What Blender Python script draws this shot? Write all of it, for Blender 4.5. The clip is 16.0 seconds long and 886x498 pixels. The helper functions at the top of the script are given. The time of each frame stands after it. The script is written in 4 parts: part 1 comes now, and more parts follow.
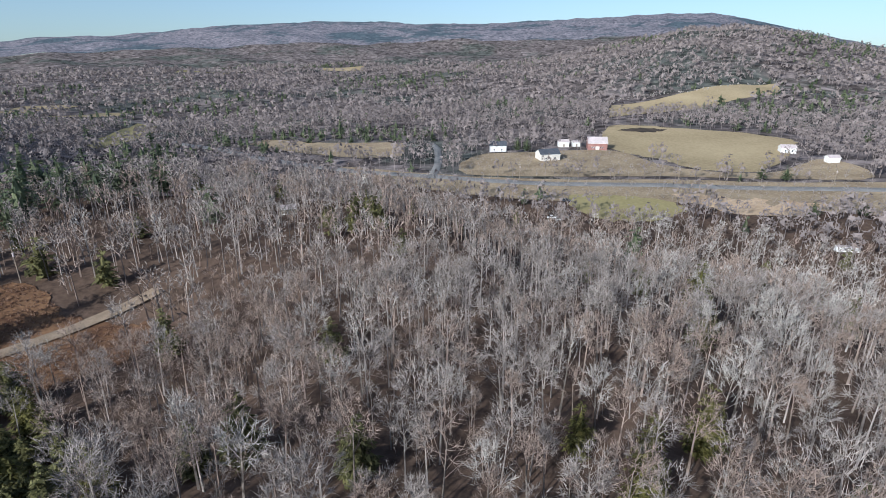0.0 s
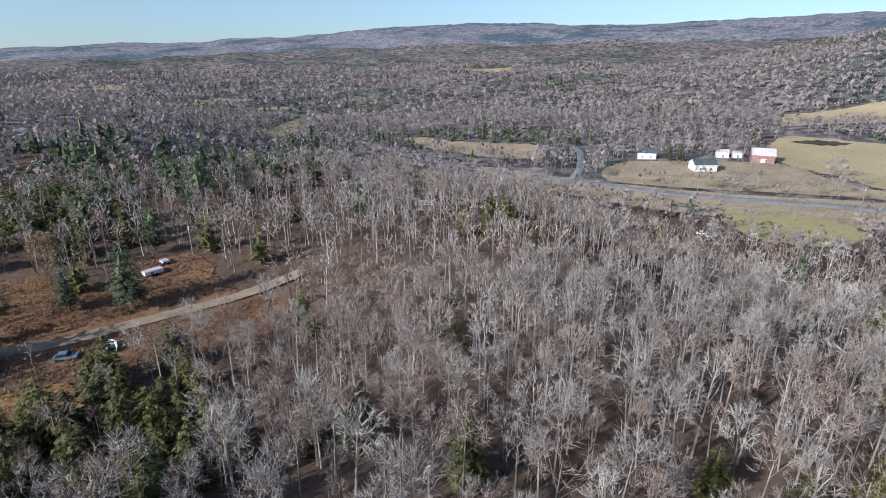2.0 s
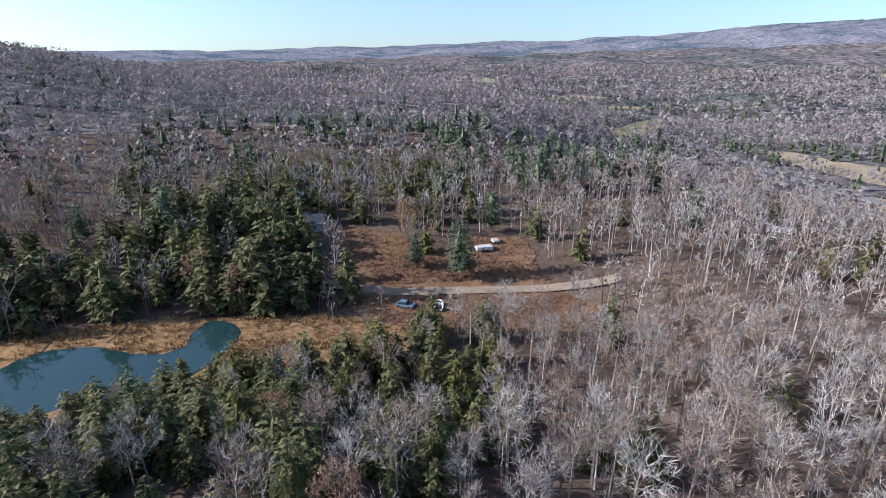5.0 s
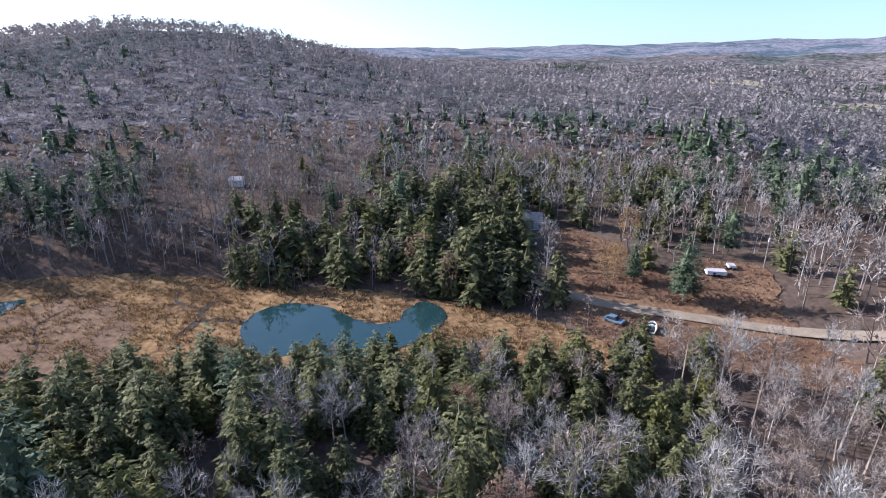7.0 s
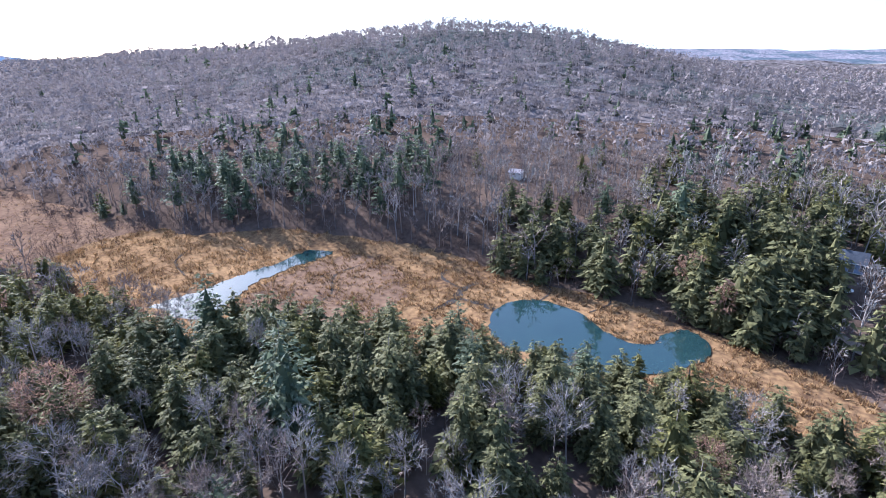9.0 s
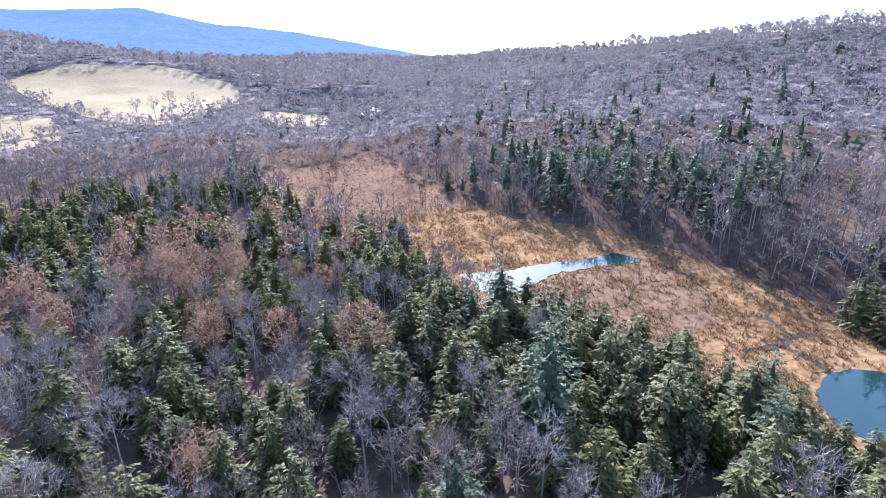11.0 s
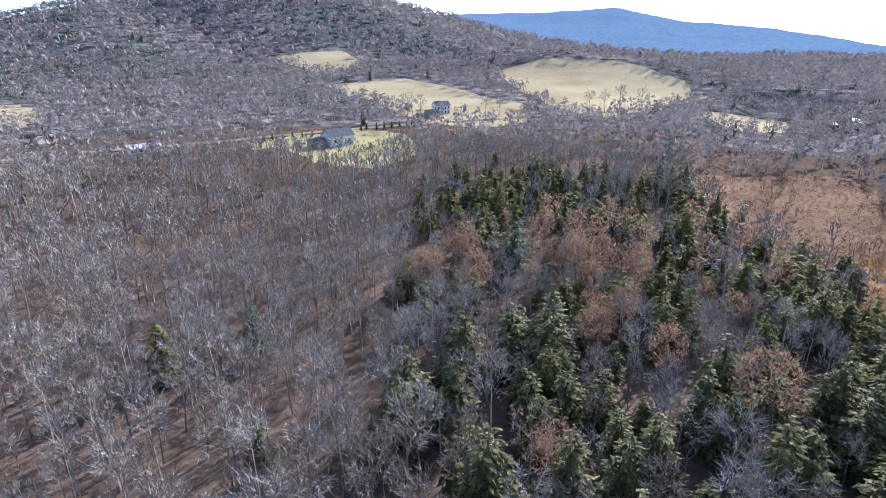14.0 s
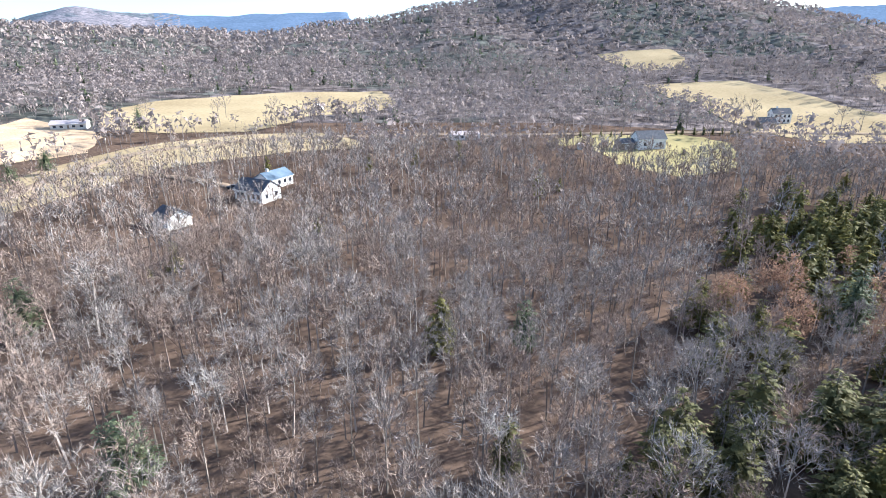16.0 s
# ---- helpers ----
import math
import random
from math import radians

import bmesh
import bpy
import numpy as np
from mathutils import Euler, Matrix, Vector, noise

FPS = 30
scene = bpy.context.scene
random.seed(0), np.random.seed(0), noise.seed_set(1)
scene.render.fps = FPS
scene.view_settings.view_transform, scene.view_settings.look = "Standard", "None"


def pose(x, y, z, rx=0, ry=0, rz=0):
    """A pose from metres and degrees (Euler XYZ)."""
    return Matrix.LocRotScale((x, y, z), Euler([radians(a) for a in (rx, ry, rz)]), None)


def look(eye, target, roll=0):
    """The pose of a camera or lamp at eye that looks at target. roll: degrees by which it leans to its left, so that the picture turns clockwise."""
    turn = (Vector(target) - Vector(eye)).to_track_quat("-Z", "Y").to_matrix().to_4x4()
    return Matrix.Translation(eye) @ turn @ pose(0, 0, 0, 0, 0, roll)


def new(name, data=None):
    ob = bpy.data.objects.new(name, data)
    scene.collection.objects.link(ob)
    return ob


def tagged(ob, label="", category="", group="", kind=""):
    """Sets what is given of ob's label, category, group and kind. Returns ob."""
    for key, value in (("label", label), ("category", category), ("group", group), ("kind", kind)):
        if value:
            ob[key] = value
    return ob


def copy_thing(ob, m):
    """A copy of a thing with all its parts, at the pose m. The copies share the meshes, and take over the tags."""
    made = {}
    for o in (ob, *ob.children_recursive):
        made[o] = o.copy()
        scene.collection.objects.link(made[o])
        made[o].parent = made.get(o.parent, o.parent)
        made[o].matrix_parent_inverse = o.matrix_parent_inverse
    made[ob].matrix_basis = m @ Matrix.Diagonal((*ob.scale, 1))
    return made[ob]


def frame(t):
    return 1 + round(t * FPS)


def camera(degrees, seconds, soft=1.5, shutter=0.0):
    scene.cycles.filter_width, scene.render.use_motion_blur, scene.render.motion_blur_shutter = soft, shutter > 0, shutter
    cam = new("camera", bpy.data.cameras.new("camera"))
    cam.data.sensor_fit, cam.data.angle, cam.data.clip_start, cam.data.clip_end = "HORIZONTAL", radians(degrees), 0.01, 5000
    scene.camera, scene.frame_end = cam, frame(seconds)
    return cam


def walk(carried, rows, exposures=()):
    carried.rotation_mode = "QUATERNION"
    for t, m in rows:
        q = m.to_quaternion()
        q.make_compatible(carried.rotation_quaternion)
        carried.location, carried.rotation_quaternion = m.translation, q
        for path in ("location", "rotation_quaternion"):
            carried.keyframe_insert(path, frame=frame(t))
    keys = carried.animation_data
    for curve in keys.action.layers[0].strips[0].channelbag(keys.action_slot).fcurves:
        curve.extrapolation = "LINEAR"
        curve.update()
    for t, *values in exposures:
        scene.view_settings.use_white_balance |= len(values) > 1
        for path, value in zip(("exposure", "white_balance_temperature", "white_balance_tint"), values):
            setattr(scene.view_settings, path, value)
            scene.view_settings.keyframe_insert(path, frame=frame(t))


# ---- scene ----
# brightness of the picture along the way: seconds, stops, kelvin, tint
EXPOSURES = ((0.0, 0.36, 5650, 7), (4.0, 0.8, 5600, 10), (8.0, 1.4, 5300, 15), (10.5, 2.0, 5150, 18), (12.5, 1.92, 5150, 17), (13.5, 1.5, 5250, 13), (14.2, 1.52, 5450, 11), (15.2, 1.7, 5750, 10), (16.0, 1.75, 5850, 9))
cam = camera(76.52, 16.0, soft=1.0)
# t, x, y, z, yaw, pitch, roll
PATH = (
    (0.0, -0.00, 0.00, 56.00, -0.00, -20.44, -0.27),
    (0.5, 0.06, 0.74, 55.90, 3.35, -20.41, -0.26),
    (1.0, 0.15, 1.35, 55.77, 6.83, -20.35, -0.25),
    (1.5, 0.17, 1.75, 55.64, 10.56, -20.29, -0.25),
    (2.0, 0.13, 2.00, 55.53, 14.40, -20.25, -0.21),
    (2.5, -0.01, 2.30, 55.44, 18.45, -20.23, -0.13),
    (3.0, -0.17, 2.57, 55.43, 23.86, -20.25, -0.07),
    (3.5, -0.43, 2.97, 55.40, 30.26, -20.22, -0.09),
    (4.0, -0.75, 3.50, 55.35, 36.82, -20.22, -0.10),
    (6.5, -2.87, 6.43, 55.11, 65.14, -20.41, -0.12),
    (7.0, -3.48, 6.85, 55.03, 71.65, -20.42, -0.13),
    (7.5, -4.04, 7.06, 54.87, 78.18, -20.40, -0.11),
    (8.0, -4.66, 7.34, 54.68, 85.12, -20.37, -0.08),
    (10.5, -10.44, 10.23, 52.82, 125.37, -20.28, -0.13),
    (11.0, -11.15, 9.69, 52.59, 133.96, -20.28, -0.13),
    (11.5, -11.68, 8.98, 52.35, 141.83, -20.26, -0.15),
    (12.0, -12.02, 8.20, 52.13, 149.13, -20.27, -0.14),
    (12.5, -12.37, 7.41, 51.92, 155.73, -20.29, -0.15),
    (13.0, -12.78, 6.70, 51.81, 162.08, -20.34, -0.13),
    (13.5, -13.16, 5.85, 51.67, 169.12, -20.37, -0.28),
    (14.0, -13.38, 4.90, 51.42, 176.40, -20.33, -0.31),
    (14.5, -13.37, 3.90, 51.16, 183.29, -20.30, -0.31),
    (15.0, -13.23, 2.93, 50.99, 191.14, -20.29, -0.30),
    (15.5, -12.98, 1.93, 50.87, 198.98, -20.29, -0.30),
    (16.0, -12.63, 0.84, 50.73, 206.86, -20.29, -0.36),
)
walk(cam, [(t, pose(x, y, z, 0, 0, yaw) @ pose(0, 0, 0, 90 + pitch) @ pose(0, 0, 0, 0, 0, roll)) for t, x, y, z, yaw, pitch, roll in PATH],
     exposures=EXPOSURES)

# ---- sky and sun ----
SUN_AZ, SUN_EL = 141.0, 25.0
world = bpy.data.worlds.new("sky")
scene.world = world
world.use_nodes = True
wn = world.node_tree.nodes
sky = wn.new("ShaderNodeTexSky")
sky.sky_type, sky.sun_disc = "NISHITA", False
sky.sun_elevation, sky.sun_rotation = radians(SUN_EL), radians(-SUN_AZ)
sky.air_density, sky.dust_density, sky.ozone_density = 1.0, 1.7, 1.5
wn["Background"].inputs["Strength"].default_value = 0.12
co = wn.new("ShaderNodeTexCoord")
lift = wn.new("ShaderNodeVectorMath")
lift.operation, lift.inputs[1].default_value = "ADD", (0, 0, 0.07)
world.node_tree.links.new(co.outputs["Generated"], lift.inputs[0])
world.node_tree.links.new(lift.outputs[0], sky.inputs["Vector"])
world.node_tree.links.new(sky.outputs[0], wn["Background"].inputs["Color"])
sun = new("sun", bpy.data.lights.new("sun", "SUN"))
sun.data.energy, sun.data.angle, sun.data.color = 5.0, radians(0.5), (1.0, 0.95, 0.88)
sun_way = Vector((-math.sin(radians(SUN_AZ)) * math.cos(radians(SUN_EL)), math.cos(radians(SUN_AZ)) * math.cos(radians(SUN_EL)), math.sin(radians(SUN_EL))))
sun.matrix_world = look(sun_way * 400, (0, 0, 0))


# ---- materials ----
def material(name, dark, light, scale=1.0, rough=0.9, bump=0.0, fine=8.0, island=0.0, metallic=0.0, mix=0.35, spread=0.18, through_light=0.0):
    """A surface whose colour runs from dark to light by noise at two scales, in metres."""
    m = bpy.data.materials.new(name)
    m.use_nodes = True
    n, l = m.node_tree.nodes, m.node_tree.links
    b = n["Principled BSDF"]
    b.inputs["Roughness"].default_value, b.inputs["Metallic"].default_value = rough, metallic
    b.inputs["Specular IOR Level"].default_value = 0.0 if rough > 0.84 else 0.2
    co = n.new("ShaderNodeTexCoord")
    big, small = n.new("ShaderNodeTexNoise"), n.new("ShaderNodeTexNoise")
    for t, s, d in ((big, scale, 3), (small, scale * fine, 4)):
        t.inputs["Scale"].default_value, t.inputs["Detail"].default_value = s, d
        l.new(co.outputs["Object"], t.inputs["Vector"])
    mx = n.new("ShaderNodeMix")
    mx.inputs[0].default_value = mix
    l.new(big.outputs[0], mx.inputs[2])
    l.new(small.outputs[0], mx.inputs[3])
    value = mx.outputs[0]
    if island:
        geo = n.new("ShaderNodeNewGeometry")
        mi = n.new("ShaderNodeMix")
        mi.inputs[0].default_value = island
        l.new(value, mi.inputs[2])
        l.new(geo.outputs["Random Per Island"], mi.inputs[3])
        value = mi.outputs[0]
    ramp = n.new("ShaderNodeValToRGB")
    ramp.color_ramp.elements[0].position, ramp.color_ramp.elements[1].position = 0.5 - spread, 0.5 + spread
    ramp.color_ramp.elements[0].color, ramp.color_ramp.elements[1].color = (*dark, 1), (*light, 1)
    l.new(value, ramp.inputs[0])
    l.new(ramp.outputs[0], b.inputs["Base Color"])
    if bump:
        bp = n.new("ShaderNodeBump")
        bp.inputs["Strength"].default_value, bp.inputs["Distance"].default_value = 0.8, bump
        l.new(small.outputs[0], bp.inputs["Height"])
        l.new(bp.outputs[0], b.inputs["Normal"])
    if through_light:
        tr, sh = n.new("ShaderNodeBsdfTranslucent"), n.new("ShaderNodeMixShader")
        l.new(ramp.outputs[0], tr.inputs["Color"])
        sh.inputs[0].default_value = through_light
        l.new(b.outputs[0], sh.inputs[1])
        l.new(tr.outputs[0], sh.inputs[2])
        l.new(sh.outputs[0], n["Material Output"].inputs["Surface"])
    return m


def backdrop_material(name, woods, pines, haze_glow, strength, relief=0.0):
    """Far wooded hills, leafless with patches of pine; emission paints in blue air haze."""
    m = material(name, [c * 0.5 for c in woods], [c * 1.45 for c in woods], 0.012, 1.0, relief, 9, mix=0.75)
    n, l = m.node_tree.nodes, m.node_tree.links
    b = n["Principled BSDF"]
    b.inputs["Emission Color"].default_value, b.inputs["Emission Strength"].default_value = (*haze_glow, 1), strength
    base = b.inputs["Base Color"].links[0].from_socket
    patch, cut, mx = n.new("ShaderNodeTexNoise"), n.new("ShaderNodeValToRGB"), n.new("ShaderNodeMix")
    co = n["Texture Coordinate"]
    patch.inputs["Scale"].default_value, patch.inputs["Detail"].default_value, patch.inputs["Roughness"].default_value = 0.0045, 6, 0.7
    l.new(co.outputs["Object"], patch.inputs["Vector"])
    cut.color_ramp.elements[0].position, cut.color_ramp.elements[1].position = 0.5, 0.57
    l.new(patch.outputs[0], cut.inputs[0])
    mx.data_type = "RGBA"
    l.new(cut.outputs[0], mx.inputs[0])
    l.new(base, mx.inputs[6])
    mx.inputs[7].default_value = (*pines, 1)
    crowns, tone, lit = n.new("ShaderNodeTexVoronoi"), n.new("ShaderNodeMapRange"), n.new("ShaderNodeVectorMath")
    crowns.inputs["Scale"].default_value = 0.1
    l.new(co.outputs["Object"], crowns.inputs["Vector"])
    apart = n.new("ShaderNodeSeparateColor")
    l.new(crowns.outputs["Color"], apart.inputs[0])
    tone.inputs["To Min"].default_value, tone.inputs["To Max"].default_value = 0.45, 1.55
    l.new(apart.outputs[0], tone.inputs["Value"])
    lit.operation = "SCALE"
    l.new(mx.outputs[2], lit.inputs[0])
    l.new(tone.outputs[0], lit.inputs["Scale"])
    l.new(lit.outputs[0], b.inputs["Base Color"])
    return m


LITTER = material("leaf_litter", (0.055, 0.039, 0.03), (0.16, 0.11, 0.082), 0.05, 1.0, 0.15, 14, mix=0.5)
BARK_GREY = material("grey_bark", (0.15, 0.13, 0.118), (0.37, 0.325, 0.295), 0.12, 0.95, island=0.4)
BARK_BROWN = material("brown_bark", (0.15, 0.115, 0.097), (0.34, 0.265, 0.222), 0.12, 0.95, island=0.4)
BARK_PALE = material("pale_bark", (0.25, 0.23, 0.21), (0.46, 0.42, 0.38), 0.15, 0.9, island=0.4)
SHRUB = material("shrub_twigs", (0.075, 0.052, 0.044), (0.2, 0.14, 0.112), 0.12, 0.95, island=0.4)
FAR_TWIGS = material("distant_twigs", (0.185, 0.157, 0.15), (0.3, 0.255, 0.24), 0.02, 1.0, island=0.14, through_light=0.22)
TRUNK = material("trunk_bark", (0.12, 0.10, 0.085), (0.27, 0.235, 0.205), 0.6, 0.95, 0.02)
HEMLOCK = material("hemlock_needles", (0.062, 0.063, 0.027), (0.195, 0.183, 0.076), 0.1, 0.8, island=0.4, through_light=0.32)
PINE = material("pine_needles", (0.055, 0.074, 0.045), (0.18, 0.205, 0.115), 0.1, 0.75, island=0.4, through_light=0.4)
OLIVE = material("olive_needles", (0.07, 0.07, 0.024), (0.22, 0.2, 0.066), 0.1, 0.8, island=0.4, through_light=0.4)
RUST = material("dry_leaves", (0.16, 0.098, 0.07), (0.32, 0.205, 0.145), 0.1, 0.85, island=0.5, through_light=0.35)
REED = material("dry_reeds", (0.1, 0.058, 0.034), (0.33, 0.2, 0.095), 0.06, 1.0, 0.12, 16, mix=0.55, spread=0.14)
TUSSOCK = material("dry_tussock_grass", (0.14, 0.08, 0.042), (0.4, 0.255, 0.12), 0.08, 0.95, island=0.5, through_light=0.2)
SHRUBBY = material("shrub_swamp_ground", (0.09, 0.055, 0.04), (0.25, 0.16, 0.1), 0.06, 1.0, 0.15, 14, mix=0.55)
MUD = material("wet_mud", (0.03, 0.028, 0.026), (0.1, 0.08, 0.065), 0.2, 1.0, 0.03, 9)
HAY = material("dormant_hay", (0.25, 0.195, 0.115), (0.42, 0.335, 0.205), 0.02, 1.0, 0.05, 25, mix=0.4)
GRASS = material("dull_green_grass", (0.22, 0.19, 0.09), (0.37, 0.31, 0.16), 0.03, 1.0, 0.05, 25, mix=0.4)
TAN = material("bare_tan_soil", (0.34, 0.24, 0.15), (0.62, 0.46, 0.31), 0.08, 1.0, 0.05, 12, mix=0.5)
PALE_BRUSH = material("pale_brush", (0.2, 0.15, 0.1), (0.4, 0.315, 0.21), 0.06, 1.0, 0.12, 12, mix=0.5)
WEEDS = material("brown_weeds", (0.075, 0.04, 0.027), (0.24, 0.14, 0.078), 0.12, 1.0, 0.12, 10, mix=0.5)
GRAVEL = material("gravel_road", (0.18, 0.135, 0.095), (0.34, 0.262, 0.19), 0.3, 1.0, 0.03, 12, mix=0.5)
ASPHALT = material("worn_asphalt", (0.15, 0.143, 0.135), (0.27, 0.26, 0.245), 0.1, 0.8, 0.01, 30)
PAINT = material("white_paint", (0.6, 0.6, 0.59), (0.76, 0.76, 0.74), 0.5, 0.6)
CREAM = material("pale_siding", (0.5, 0.47, 0.42), (0.66, 0.62, 0.56), 0.5, 0.7)
BLUE_PAINT = material("blue_grey_siding", (0.2, 0.25, 0.36), (0.32, 0.38, 0.5), 0.5, 0.7)
SLATE = material("dark_shingles", (0.045, 0.05, 0.062), (0.1, 0.108, 0.125), 0.8, 0.75, 0.02)
METAL_ROOF = material("blue_grey_metal_roof", (0.08, 0.125, 0.17), (0.15, 0.2, 0.25), 0.5, 0.6)
BARN_RED = material("faded_red_boards", (0.2, 0.1, 0.09), (0.32, 0.18, 0.16), 0.4, 0.85)
TIN = material("pale_tin_roof", (0.4, 0.34, 0.33), (0.56, 0.49, 0.48), 0.4, 0.5)
# near-black: painted shade inside the hoop barn, and the boat's cockpit floor
DARK = material("near_black", (0.012, 0.012, 0.014), (0.03, 0.03, 0.032), 1.0, 0.5)
WOOD = material("weathered_wood", (0.16, 0.13, 0.1), (0.32, 0.27, 0.22), 1.2, 0.9)
RUBBER = material("black_rubber", (0.015, 0.015, 0.015), (0.035, 0.035, 0.035), 3, 0.8)
GLASS = material("window_glass", (0.03, 0.035, 0.045), (0.05, 0.055, 0.07), 1, 0.08)
# distance haze painted as bluish emission; the mountains' base colour is blued too
FAR_WOODS = backdrop_material("far_hazed_woods", (0.145, 0.126, 0.13), (0.045, 0.06, 0.062), (0.43, 0.52, 0.72), 0.095, 5.0)
FAR_HAZE_BLUE = backdrop_material("far_haze_blue_mountains", (0.03, 0.04, 0.06), (0.02, 0.028, 0.042), (0.36, 0.54, 0.85), 0.19)


WOODED = backdrop_material("distant_bare_woods", (0.14, 0.118, 0.112), (0.085, 0.088, 0.078), (0, 0, 0), 0.0, 3.0)


def water_material():
    m = material("still_water", (0.012, 0.03, 0.032), (0.02, 0.045, 0.045), 0.05, 0.06)
    b = m.node_tree.nodes["Principled BSDF"]
    b.inputs["Specular IOR Level"].default_value = 0.5
    n, l = m.node_tree.nodes, m.node_tree.links
    no, bp = n.new("ShaderNodeTexNoise"), n.new("ShaderNodeBump")
    no.inputs["Scale"].default_value = 1.6
    bp.inputs["Strength"].default_value, bp.inputs["Distance"].default_value = 0.12, 0.02
    l.new(no.outputs[0], bp.inputs["Height"])
    l.new(bp.outputs[0], b.inputs["Normal"])
    return m


WATER = water_material()


# ---- the lie of the land ----
from mathutils import geometry

# hills: azimuth, distance, height, spread across, spread along the line of sight
HILLS = ((97, 640, 56, 165, 170), (119, 900, 30, 190, 200), (62, 430, 9, 130, 110), (-25, 1250, 64, 190, 360),
         (-170, 1180, 140, 300, 270), (161, 700, 22, 130, 130), (-133, 1000, 40, 420, 260), (30, 1000, 6, 600, 250),
         (-100, 1000, 60, 300, 300), (140, 1500, 10, 500, 300), (82, 58, 5, 36, 24))
# far ridges: azimuth and height of the crest above the valley
RIDGE_AZ = (-60, -38, -30, -24, -16, -6, 14, 24, 36, 48, 67, 90, 118, 126, 133, 140, 148, 155, 160, 168, 180, 200, 222, 233, 238, 245, 270, 300)
RIDGE_H = (40, -30, 90, 150, 145, 128, 124, 92, 50, 26, -16, -12, -20, -40, -95, 0, 110, 165, 245, 210, 220, 170, 175, 160, 190, 80, 60, 40)
# the brow of the near knoll, behind which the land falls to the valley: azimuth and distance
BROW_AZ = (-60, -30, -15, -8, -3, 2, 10, 20, 30, 46)
BROW_R = (92, 98, 100, 110, 127, 150, 172, 190, 207, 235)
MARSH = ((-60, 78), (-96, 48), (-118, 15), (-121, -25), (-122, -65), (-128, -110), (-150, -170), (-200, -260), (-300, -400))


def seg_dist(x, y, pts):
    d = np.full(np.shape(x), 1e9)
    for (ax, ay), (bx, by) in zip(pts[:-1], pts[1:]):
        dx, dy = bx - ax, by - ay
        k = np.clip(((x - ax) * dx + (y - ay) * dy) / (dx * dx + dy * dy), 0, 1)
        d = np.minimum(d, np.hypot(x - ax - k * dx, y - ay - k * dy))
    return d


def smooth(a, b, v):
    k = np.clip((v - a) / (b - a), 0, 1)
    return k * k * (3 - 2 * k)


def terrain(x, y):
    x, y = np.asarray(x, float), np.asarray(y, float)
    r = np.hypot(x, y)
    az = np.degrees(np.arctan2(-x, y))
    z = 4.5 + 0 * x
    for a, d, h, across, along in HILLS:
        ux, uy = -math.sin(math.radians(a)), math.cos(math.radians(a))
        u, v = x * ux + y * uy - d, x * uy - y * ux
        z = z + h * np.exp(-0.5 * ((u / along) ** 2 + (v / across) ** 2))
    wob = np.sin(x * .011 + 1.3) * np.sin(y * .013 + .4) + .6 * np.sin(x * .027 + y * .019) + .4 * np.sin(x * .05 - y * .043 + 2)
    z = z + wob * (0.8 + 4 * smooth(300, 900, r))
    a = np.where(az < -60, az + 360, az)
    z = z - 12 * smooth(380, 900, r) * (1 - smooth(1300, 2600, r)) * smooth(-24, -10, a) * (1 - smooth(70, 84, a))
    brow = np.interp(a, BROW_AZ, BROW_R)
    z = z - 25 * smooth(brow, brow + 95, r) * (1 - smooth(650, 1300, r)) * (1 - smooth(28, 46, a))
    crest = np.interp(a, RIDGE_AZ, RIDGE_H)
    far = np.where((a > 136) & (a < 215), 4300, 3000)
    z = z + crest * smooth(0.42, 1.0, r / far) + 9 * smooth(1400, 2600, r) * (np.sin(x * .0031 + 1) * np.sin(y * .0037) + .5 * np.sin(x * .0083 + y * .0061))
    low = smooth(20, 50, seg_dist(x, y, MARSH))
    return z * low


def ground(x, y):
    return float(terrain(x, y))


def mesh_from(name, verts, faces, mat, smooth_shade=False):
    """A mesh object from arrays of corners and of triangles or quads."""
    verts, faces = np.asarray(verts, np.float32), np.asarray(faces, np.int32)
    me = bpy.data.meshes.new(name)
    k = faces.shape[1]
    me.vertices.add(len(verts))
    me.vertices.foreach_set("co", verts.ravel())
    me.loops.add(faces.size)
    me.loops.foreach_set("vertex_index", faces.ravel())
    me.polygons.add(len(faces))
    me.polygons.foreach_set("loop_start", np.arange(0, faces.size, k, dtype=np.int32))
    if smooth_shade:
        me.polygons.foreach_set("use_smooth", np.ones(len(faces), bool))
    me.update(calc_edges=True)
    me.materials.append(mat)
    return new(name, me)


def ring_mesh(name, radii, az0, az1, count, mat, closed):
    az = np.radians(np.linspace(az0, az1, count, endpoint=not closed))
    rr, aa = np.meshgrid(radii, az, indexing="ij")
    x, y = -np.sin(aa) * rr, np.cos(aa) * rr
    v = np.stack([x, y, terrain(x, y)], -1).reshape(-1, 3)
    i, j = np.meshgrid(np.arange(len(radii) - 1), np.arange(count if closed else count - 1), indexing="ij")
    j2 = (j + 1) % count
    f = np.stack([i * count + j, (i + 1) * count + j, (i + 1) * count + j2, i * count + j2], -1).reshape(-1, 4)
    return mesh_from(name, v, f[:, ::-1], mat, True)


radii = np.concatenate([[0.01], 5 * (2000 / 5) ** np.linspace(0, 1, 230)])
land = tagged(ring_mesh("ground", radii, -70, 290, 360, LITTER, True), "rolling ground of brown fallen leaves under bare woods", "ground", kind="structure")
land.data.materials.append(WOODED)
ring_of = np.repeat((radii[:-1] > 320).astype(np.int32), 360)
land.data.polygons.foreach_set("material_index", ring_of)
far_radii = np.linspace(1990, 4800, 40)
tagged(ring_mesh("backdrop", far_radii, -72, 137, 240, FAR_WOODS, False), "far ridges of leafless woods, faint haze painted on", "hills", kind="structure")
